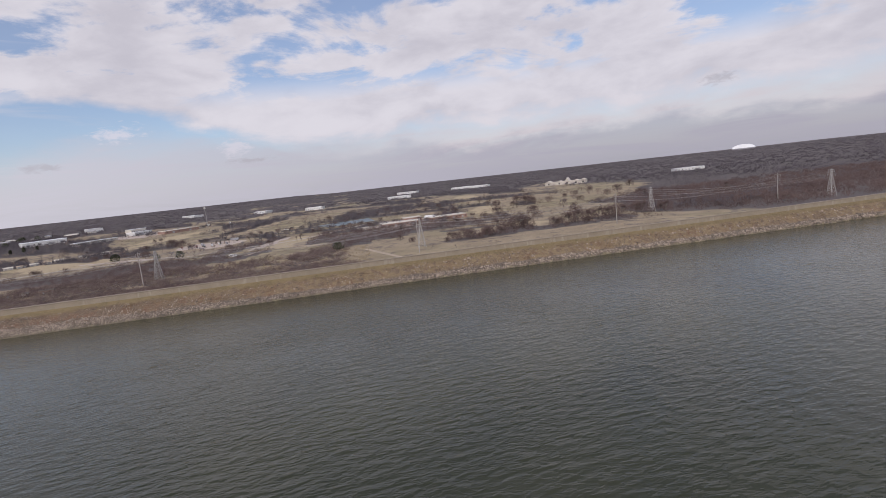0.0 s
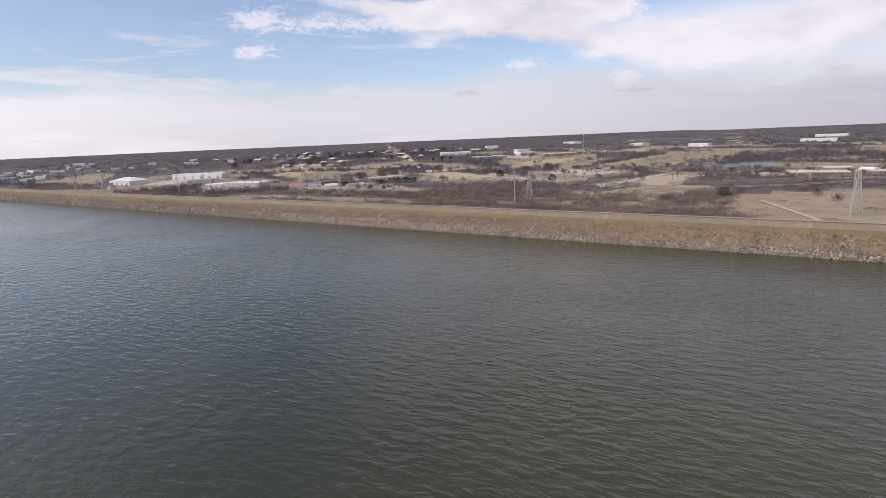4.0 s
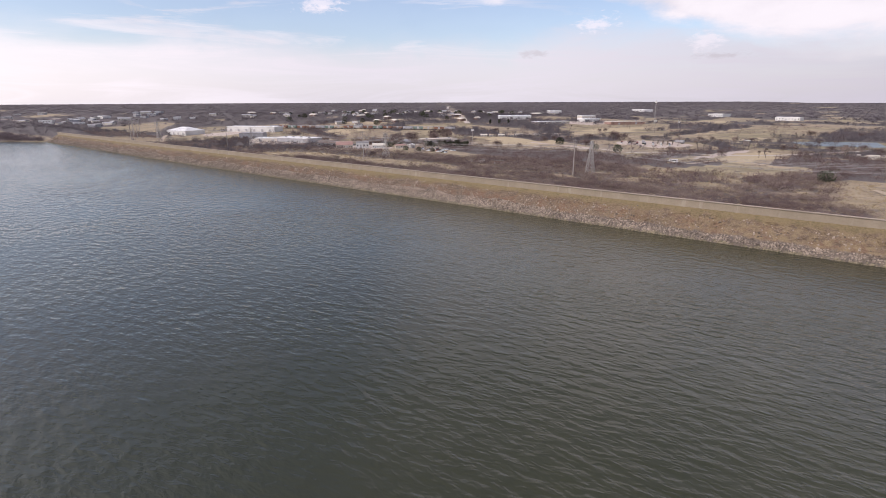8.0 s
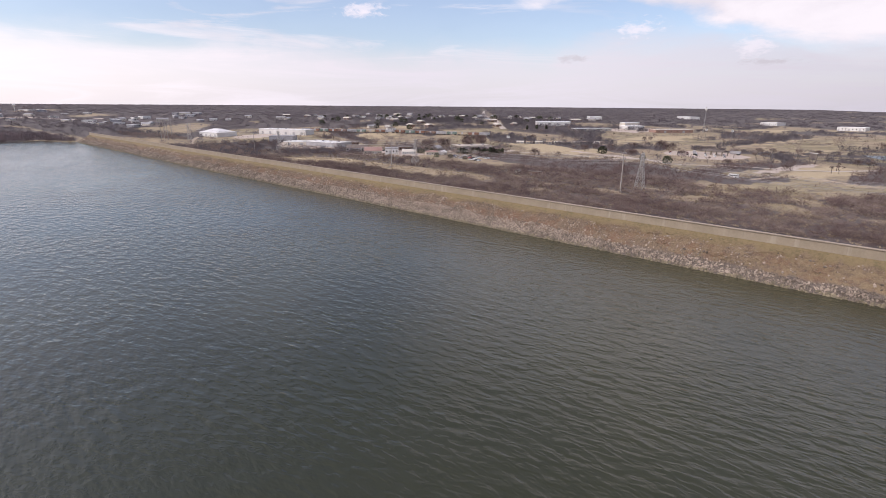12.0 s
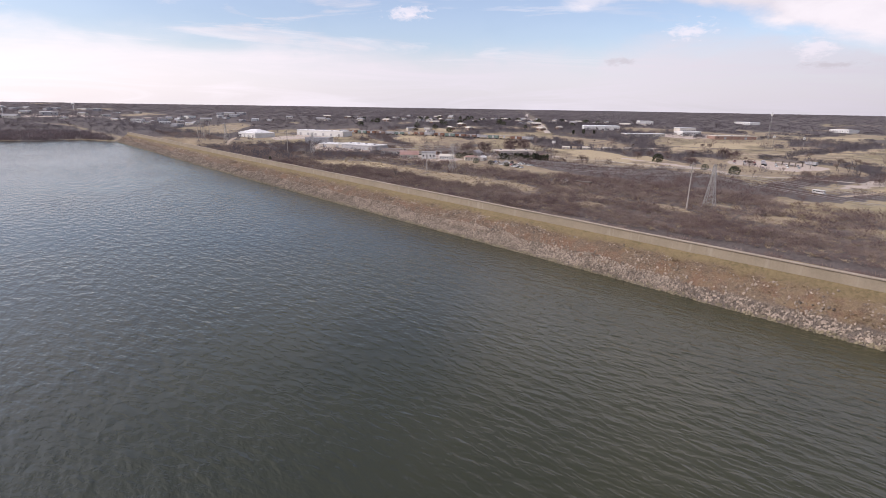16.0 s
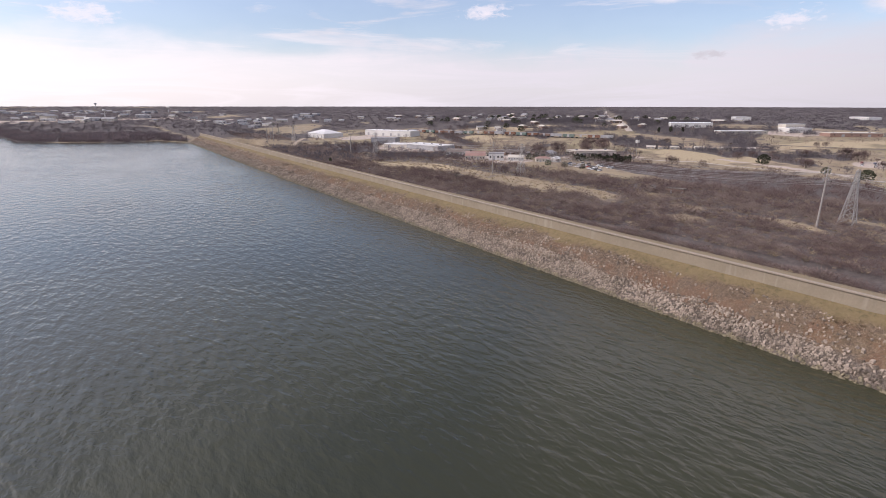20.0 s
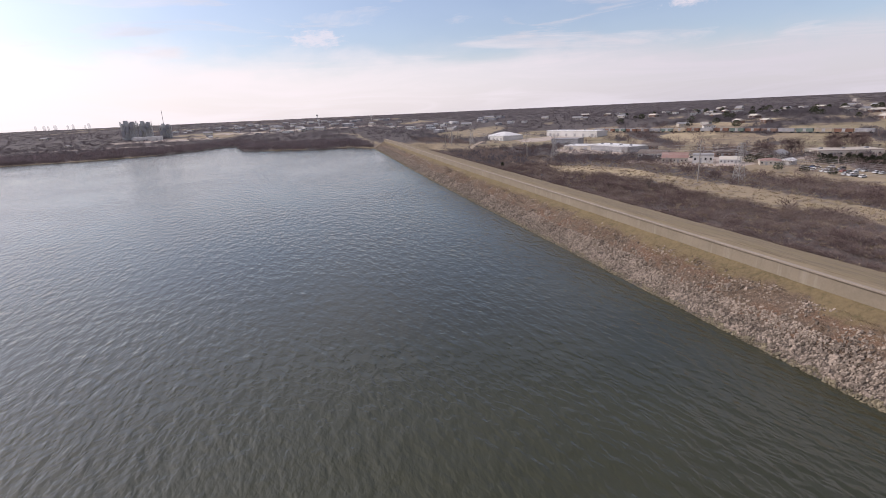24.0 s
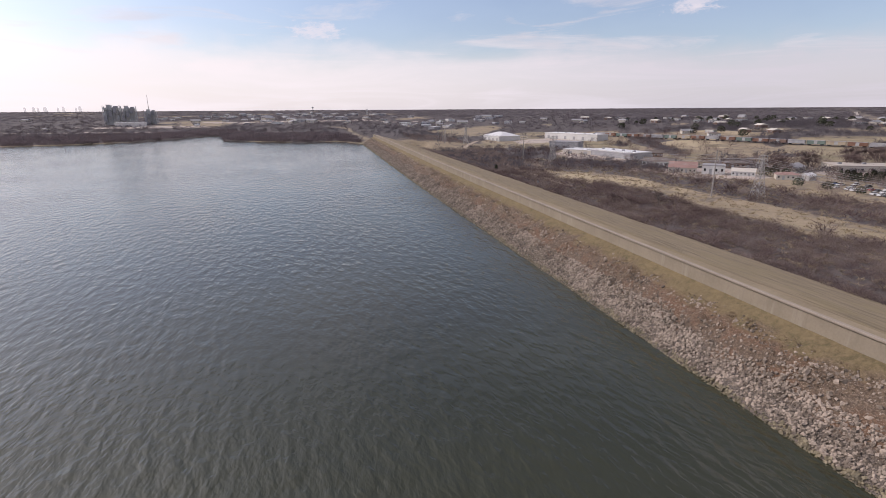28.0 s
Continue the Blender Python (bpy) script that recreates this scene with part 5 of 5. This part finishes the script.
def scatter(name, spots, shapes, mat, rng, label, category, sink=0.1, heights=None):
    """One object of many clumps: spots are rows of x, y, width, height."""
    spots = np.asarray(spots)
    base = ground_height(spots[:, 0], spots[:, 1]) - sink if heights is None else heights
    turn = rng.uniform(0, 6.283, len(spots))
    pick = rng.integers(0, len(shapes), len(spots))
    out = []
    for k, shape in enumerate(shapes):
        m = pick == k
        if not m.any():
            continue
        c, s = np.cos(turn[m])[:, None, None], np.sin(turn[m])[:, None, None]
        w, h = spots[m, 2][:, None, None], spots[m, 3][:, None, None]
        x, y, z = shape[None, :, :, 0], shape[None, :, :, 1], shape[None, :, :, 2]
        p = np.stack([(x * c - y * s) * w + spots[m, 0][:, None, None], (x * s + y * c) * w + spots[m, 1][:, None, None], z * h + base[m][:, None, None]], -1)
        out.append(p.reshape(-1, 3))
    v = np.concatenate(out)
    f = np.arange(len(v)).reshape(-1, 3)
    return tagged(new(name, bulk_mesh(name, v, f, [mat])), label, category, kind="stuff")


def sample(rng, n, x0, x1, y0, y1, low=0.25):
    x, y = rng.uniform(x0, x1, n), rng.uniform(y0, y1, n)
    keep = rng.random(n) < np.where(wooded(x, y) > low, wooded(x, y), 0)
    return x[keep], y[keep]


def build_brush():
    rng = np.random.default_rng(31)
    bush = [spray(rng, 104, 0.5, 0.97, 0.22, 0.0085, 1.15) for _ in range(5)]
    thin = [spray(rng, 44, 0.5, 1.0, 0.29, 0.0185, 1.2) for _ in range(5)]
    x, y = sample(rng, 9600, 61, 116, -146, 330)
    tall = (1.4 + 3.4 * rng.random(len(x)) ** 2.0) * (0.85 + 0.3 * lumps(x, y, 9, 1))
    half = rng.random(len(x)) < 0.40 + 0.35 * lumps(x, y, 25, 3)
    for pick, mat, word in ((half, TWIG, "grey-brown"), (~half, DARK_TWIG, "dark purple-brown")):
        scatter("brush", np.stack([x, y, tall * 1.5, tall], 1)[pick], bush, mat, rng, word + " leafless brush along the foot of the dam", "brush")
    x, y = sample(rng, 8000, 116, 400, -420, 560)
    tall = 2.4 + 3.4 * rng.random(len(x)) ** 1.6
    scatter("brush", np.stack([x, y, tall * 1.7, tall], 1), thin, DARK_TWIG, rng, "dark leafless thickets between the fields", "thicket")
    mid = [spray(rng, 84, 0.5, 0.95, 0.19, 0.0105, 1.0) for _ in range(5)]
    x, y = sample(rng, 6400, 112, 206, -135, 190)
    tall = (1.7 + 3.4 * rng.random(len(x)) ** 2.0) * (0.8 + 0.45 * lumps(x, y, 11, 1))
    half = rng.random(len(x)) < 0.58 + 0.3 * lumps(x, y, 25, 3)
    for pick, mat, word in ((half, TWIG, "grey-brown"), (~half, DARK_TWIG, "dark purple-brown")):
        scatter("brush", np.stack([x, y, tall * 1.6, tall], 1)[pick], mid, mat, rng, word + " leafless brush under the power line", "brush")
    # taller rounded shrubs standing out of the brush
    shrub = [spray(rng, 300, 0.5, 0.95, 0.15, 0.0062, 0.9) for _ in range(4)]
    x, y = sample(rng, 420, 80, 200, -130, 330)
    tall = 2.6 + 2.8 * rng.random(len(x)) ** 1.4
    scatter("brush", np.stack([x, y, tall * 1.5, tall], 1), shrub, TWIG, rng, "tall rounded leafless shrubs among the brush", "shrubs")
    x, y = sample(rng, 2600, 60, 125, 330, 620)
    tall = 1.5 + 2.4 * rng.random(len(x))
    scatter("brush", np.stack([x, y, tall * 1.7, tall], 1), thin, TWIG, rng, "thin brown brush below the dam's far end", "brush")
    x, y = sample(rng, 4200, 105, 420, -900, -415)
    tall = 4.0 + 3.5 * rng.random(len(x))
    scatter("woods", np.stack([x, y, tall * 1.3, tall], 1), thin, DARK_TWIG, rng, "dense bare woods close behind the dam", "woods")
    # lone bushes dotted over the fields
    x, y = rng.uniform(150, 760, 9000), rng.uniform(-420, 620, 9000)
    keep = (wooded(x, y) < 0.5) & (lumps(x, y, 30, 7.0) > rng.uniform(-0.7, 1.3, len(x))) & (inside(x, y, YARDS) < 0) & (inside(x, y, GOLDEN) < 0.15)
    x, y = x[keep], y[keep]
    free = np.ones(len(x), bool)
    for px, py, r in PLOTS:
        free &= np.hypot(x - px, y - py) > r
    x, y = x[free], y[free]
    tall = 1.2 + 5.0 * rng.random(len(x)) ** 2.4
    dark = lumps(x, y, 40, 4.0) > 0.0
    light_thin = [shape[::2] for shape in thin]
    scatter("brush", np.stack([x, y, tall * 1.5, tall], 1)[dark], light_thin, DARK_TWIG, rng, "dark leafless bushes dotting the winter fields", "bushes")
    x, y, tall = x[~dark], y[~dark], tall[~dark]
    scatter("brush", np.stack([x, y, tall * 1.5, tall], 1), light_thin, TWIG, rng, "scattered leafless bushes dotting the winter fields", "bushes")
    # dry grass tufts between the bushes
    x, y = rng.uniform(60, 200, 6500), rng.uniform(-140, 330, 6500)
    tall = 0.5 + 0.7 * rng.random(len(x))
    tuft = [spray(rng, 17, 0.6, 0.7, 0.8, 0.06) for _ in range(4)]
    scatter("dry_grass", np.stack([x, y, tall * 1.6, tall], 1), tuft, GRASS, rng, "tufts of tall dry grass among the brush", "dry grass")
    # weeds among the upper stones of the dam
    x, y = rng.uniform(4.0, 10.6, 12000), rng.uniform(-420, 260, 12000)
    keep = lumps(x * 1.3, y, 6, 6.0) + 0.15 * (x - 8) + 0.35 * smooth(0, -80, y) > rng.uniform(-0.5, 0.8, 12000)
    keep &= (x > 6.2) | (y < -60)
    x, y = x[keep], y[keep]
    tall = 0.16 + 0.26 * rng.random(len(x))
    bx = 5.0 * smooth(180, 560, y)
    scatter("weeds", np.stack([x + bx, y, tall * 2.0, tall], 1), tuft, mottled("dead_weeds", (0.125, 0.082, 0.050), (0.245, 0.172, 0.108), 0.4, 0.95, random_tone=0.6), rng, "brown dead weeds between the stones of the dam", "weeds", heights=bank_z(x) - 0.05)


build_brush()


def build_far_woods():
    """Bare woods in the middle distance and on the hills to the horizon."""
    rng = np.random.default_rng(41)
    crown = [spray(rng, 28, 0.5, 1.0, 0.32, 0.042) for _ in range(6)]
    blob = [spray(rng, 15, 0.5, 0.95, 0.30, 0.11) for _ in range(6)]
    n = 46000
    far = np.exp(rng.uniform(math.log(420), math.log(4500), n))
    az = radians(1) * rng.uniform(-48, 152, n)
    x, y = -60 + far * np.sin(az), -60 + far * np.cos(az)
    keep = rng.random(n) < wooded(x, y) * np.where(far > 900, 1.0, 0.75)
    keep &= ~((x < 66) & (y < 560)) & ~((x < 60) & (ground_height(x, y) < 0.15))
    x, y, far = x[keep], y[keep], far[keep]
    near = far < 900
    tall = np.where(near, 3.2 + 3.8 * rng.random(len(x)), 4.5 + 3 * rng.random(len(x)))
    scatter("woods", np.stack([x, y, tall * 1.0, tall], 1)[near], crown, FAR_WOOD, rng, "bare grey-brown winter trees beyond the fields", "woods")
    mx, my = sample(rng, 9000, 400, 780, -460, 620)
    high = 3.0 + 3.6 * rng.random(len(mx))
    scatter("woods", np.stack([mx, my, high * 1.2, high], 1), crown, FAR_WOOD, rng, "belts of bare trees between the far fields", "woods")
    grow = np.clip(far / 1200, 1, 2.6)
    spots = np.stack([x, y, tall * 1.7 * grow, tall * np.where(far > 1300, 0.5, 0.62) * (1 + 0.1 * grow)], 1)[~near]
    scatter("woods", spots, blob, FAR_WOOD, rng, "distant bare woods covering the low hills", "woods")
    # a fringe of brush along the far shore
    x = rng.uniform(-900, 5, 4200)
    shore = np.interp(x, [a for a, b in SHORE], [b for a, b in SHORE])
    y = shore + 2 + 150 * rng.random(len(x)) ** 1.6
    tall = 3 + 4 * rng.random(len(x))
    scatter("brush", np.stack([x, y, tall * 1.3, tall], 1), crown, SHORE_TWIG, rng, "dark leafless brush along the far shore", "brush")


build_far_woods()


# ---- single trees ----
def limb(bm, rng, start, way, length, radius, depth, tips):
    end = start + way * length
    add_rod(bm, start, end, radius, radius * 0.62, 5 if depth > 1 else 4)
    if depth == 0:
        tips.append((end, way))
        return
    for _ in range(rng.choice((2, 3, 3))):
        turn = Vector((rng.uniform(-1, 1), rng.uniform(-1, 1), rng.uniform(-0.25, 0.75)))
        limb(bm, rng, end, (way * 0.75 + turn * 0.75).normalized(), length * rng.uniform(0.6, 0.8), radius * 0.6, depth - 1, tips)


def bare_tree(seed, tall, bark, twig, label, twigs=7, dense=0):
    rng = random.Random(seed)
    ob = thing("tree", label, "tree", "bare trees behind the dam")
    bm = bmesh.new()
    tips = []
    limb(bm, rng, Vector((0, 0, -0.3)), Vector((0.05, 0.03, 1)).normalized(), tall * 0.26, tall * 0.024, 3, tips)
    part("trunk", bm, bark, ob)
    bm = bmesh.new()
    for p, way in tips:
        for _ in range(twigs):
            d = (way + Vector((rng.uniform(-1, 1), rng.uniform(-1, 1), rng.uniform(-0.5, 0.9)))).normalized()
            s = d.orthogonal().normalized() * tall * 0.010
            q = p - way * tall * 0.05 * rng.random()
            f = [bm.verts.new(q - s), bm.verts.new(q + s), bm.verts.new(q + d * tall * rng.uniform(0.08, 0.17))]
            bm.faces.new(f)
    if dense:
        for tri in spray(np.random.default_rng(seed), dense, tall * 0.60, tall * 0.95, tall * 0.13, tall * 0.0062) + np.array((0, 0, tall * 0.1)):
            bm.faces.new([bm.verts.new(p) for p in tri])
    part("crown", bm, twig, ob)
    return ob


def evergreen_tree(seed, tall, wide, label):
    rng = random.Random(seed)
    ob = thing("tree", label, "tree", "evergreen trees")
    bm = bmesh.new()
    add_rod(bm, (0, 0, -0.3), (0.1, 0, tall * 0.5), tall * 0.035, tall * 0.02, 6)
    for i in range(5):
        a = i * 1.257
        add_rod(bm, (0, 0, tall * 0.3), (wide * 0.3 * math.cos(a), wide * 0.3 * math.sin(a), tall * 0.6), tall * 0.018, tall * 0.008, 4)
    part("trunk", bm, BARK, ob)
    bm = bmesh.new()
    for _ in range(520):
        a, u = rng.uniform(0, 6.283), rng.random()
        z = rng.uniform(0.14, 1.0)
        edge = wide * 0.5 * math.sqrt(max(0.0, 1 - ((z - 0.48) / 0.54) ** 2)) * (0.74 + 0.16 * math.sin(3 * a + seed + 4 * z) + 0.14 * math.sin(5 * a - 2 * seed + 7 * z))
        r = edge * math.sqrt(u) if rng.random() < 0.35 else edge * rng.uniform(0.8, 1.05)
        c = Vector((r * math.cos(a), r * math.sin(a), z * tall))
        e = Vector((rng.gauss(0, 1), rng.gauss(0, 1), rng.gauss(0, 1))).normalized() * tall * 0.055
        g = e.orthogonal().normalized() * tall * 0.05
        bm.faces.new([bm.verts.new(c + e), bm.verts.new(c + g), bm.verts.new(c - e), bm.verts.new(c - g)])
    part("crown", bm, EVERGREEN, ob)
    return ob


def build_trees():
    rng = random.Random(77)
    pale = [bare_tree(i, 10.0, BARK, TWIG, "pale-barked leafless tree with spreading limbs", 12) for i in range(3)]
    full = [bare_tree(10 + i, 9.0, BARK, DARK_TWIG, "dense leafless tree with a rounded brown crown", 20, 900) for i in range(3)]
    green = [evergreen_tree(i, 6.4, 9.4, "dark evergreen oak with a broad crown") for i in range(2)]
    cedar = [evergreen_tree(5 + i, 6.5, 4.2, "dark cedar standing alone") for i in range(2)]
    used = set()

    def plant(protos, x, y, size=1.0):
        ob = protos[rng.randrange(len(protos))]
        m = on_ground(x, y, rng.uniform(0, 360)) @ Matrix.Scale(size, 4)
        if ob in used:
            c = copy_thing(ob, m)
            c.matrix_basis = m
        else:
            used.add(ob)
            ob.matrix_basis = m

    for x, y, s in ((326, -67, 1.0), (332, -71, 0.9), (364, -87, 1.1), (355, -122, 1.3), (361, -129, 1.2), (403, 15, 1.3), (310, 0, 1.0), (380, -14, 1.3), (393, -6, 1.2), (99, 190, 0.9), (108, -197, 0.4), (368, -125, 1.4), (257, -115, 1.0), (157, -286, 1.0), (300, -100, 0.9), (345, -108, 0.9), (338, 20, 0.9), (120, -182, 0.5), (98, -222, 0.45), (88, -258, 0.4), (262, 240, 1.0), (236, 262, 0.9), (300, 200, 1.2), (310, 214, 1.1), (280, 190, 1.0), (208, 300, 0.8), (240, 285, 0.9), (230, 214, 1.0), (247, 190, 0.9)):
        plant(pale, x, y, s)
    for x, y, s in ((429, 92, 1.5), (445, 85, 1.0), (183, -260, 1.7), (190, -250, 1.5), (186, -270, 1.3), (157, -298, 1.5), (163, -308, 1.6), (160, -288, 1.2), (292, -316, 1.5), (155, -216, 1.1), (158, -232, 1.2), (152, -240, 1.0), (154, -206, 0.9), (165, -318, 1.4), (167, -341, 1.6), (180, -355, 1.5), (172, -330, 1.5), (176, -372, 1.6), (170, -390, 1.4), (215, -330, 1.4), (235, -300, 1.2), (240, 258, 1.8), (246, 266, 1.6), (305, 260, 1.4), (318, 272, 1.4), (330, 260, 1.5), (141, -221, 0.7), (154, -312, 0.8), (164, -336, 1.5), (179, -369, 1.5), (177, -390, 1.0), (348, -293, 1.5), (447, -360, 1.7), (397, -417, 1.3), (437, -476, 1.2), (387, -495, 1.2), (130, -462, 1.1), (128, -467, 1.0), (165, -173, 0.7), (144, -197, 0.6), (148, -216, 1.1), (151, -230, 1.1), (149, -242, 0.8), (152, -265, 0.7), (438, -367, 1.4), (427, -337, 1.1), (284, 276, 1.8), (278, 270, 1.3), (348, 288, 1.6), (360, 284, 1.6), (352, 300, 1.5), (370, 292, 1.5), (80, 195, 0.8), (83, 187, 0.7), (103, 177, 0.6), (152, 205, 0.7), (395, 150, 0.9), (410, 140, 0.8), (372, 98, 0.7)):
        plant(full, x, y, s)
    for x, y, s in ((351, 122, 1.3), (302, 42, 1.1), (322, 70, 0.8), (240, 262, 0.8), (222, 252, 0.9), (232, 246, 0.8), (208, 200, 0.7), (212, 186, 0.6), (206, 215, 0.7), (186, -116, 1.0), (195, 305, 0.7)):
        plant(green, x, y, s)
    for i in range(16):
        plant(cedar, 244 + i * 1.9, 222 - i * 2.2, rng.uniform(0.8, 1.1))
    for x, y, s in ((76, 334, 0.6), (560, 330, 1.2), (575, 322, 1.0), (545, 338, 1.1)):
        plant(cedar, x, y, s)
    # dark oaks among the hillside homes
    for i in range(46):
        x, y = rng.uniform(400, 780), rng.uniform(400, 820)
        if 0.62 * x + 0.78 * y > 640:
            plant(green, x, y, rng.uniform(0.8, 1.4))
    for i in range(30):
        plant(full if i % 3 else pale, rng.uniform(190, 430), rng.uniform(-400, -120), rng.uniform(0.6, 1.3))
    for i in range(40):
        x, y = rng.uniform(280, 560), rng.uniform(-330, 330)
        plant(full if i % 2 else pale, x, y, rng.uniform(0.6, 1.1))

    for x, y, s in ((159, -291, 0.95), (163, -204, 0.9), (172, -215, 0.95), (154, -230, 1.0), (176, -263, 1.7), (177, -271, 1.4), (461, -504, 1.7), (529, -562, 1.5), (372, -493, 1.2), (361, -510, 1.2), (492, -453, 1.1), (521, -490, 1.1), (472, -428, 0.9), (315, -561, 1.5), (454, -321, 1.3), (473, -356, 1.6), (455, -370, 1.6), (417, 80, 1.3), (428, 121, 1.0), (276, 154, 1.2)):
        plant(full, x, y, s)
    for x, y, s in ((349, -68, 1.2), (382, -88, 1.2), (440, -30, 1.2), (403, -122, 1.1), (441, 23, 1.5), (410, -2, 1.5), (413, -13, 1.5), (420, -34, 1.3), (282, 271, 1.9), (102, 194, 0.8), (165, 207, 0.7), (176, 210, 0.65), (106, 183, 0.6)):
        plant(pale, x, y, s)


build_trees()


def build_loose_trees():
    """Bare trees of the town's yards and streets and of the southern meadow."""
    rng = np.random.default_rng(57)
    crowns = [np.concatenate([spray(rng, 110, 0.5, 1.0, 0.17, 0.009, 0.8) * (1, 1, 0.8) + (0, 0, 0.2), spray(rng, 5, 0.06, 0.2, 0.8, 0.014, 3.0)]) for _ in range(5)]
    for x0, x1, y0, y1, count, low, high, mat, word in ((185, 330, 180, 420, 150, 4.5, 10, TWIG, "grey leafless trees in the yards of the town"), (230, 420, 420, 640, 110, 4.5, 9, DARK_TWIG, "brown leafless trees round the warehouses"), (300, 640, -540, -90, 150, 5, 12, DARK_TWIG, "bare brown trees standing over the southern meadow"), (380, 720, -60, 330, 110, 5, 10, TWIG, "bare grey trees along the far fields")):
        x, y = rng.uniform(x0, x1, count), rng.uniform(y0, y1, count)
        free = inside(x, y, YARDS) < 0.2
        for px, py, r in PLOTS:
            free &= np.hypot(x - px, y - py) > r
        x, y = x[free], y[free]
        tall = rng.uniform(low, high, len(x))
        scatter("trees", np.stack([x, y, tall * 1.1, tall], 1), crowns, mat, rng, word, "trees")


build_loose_trees()
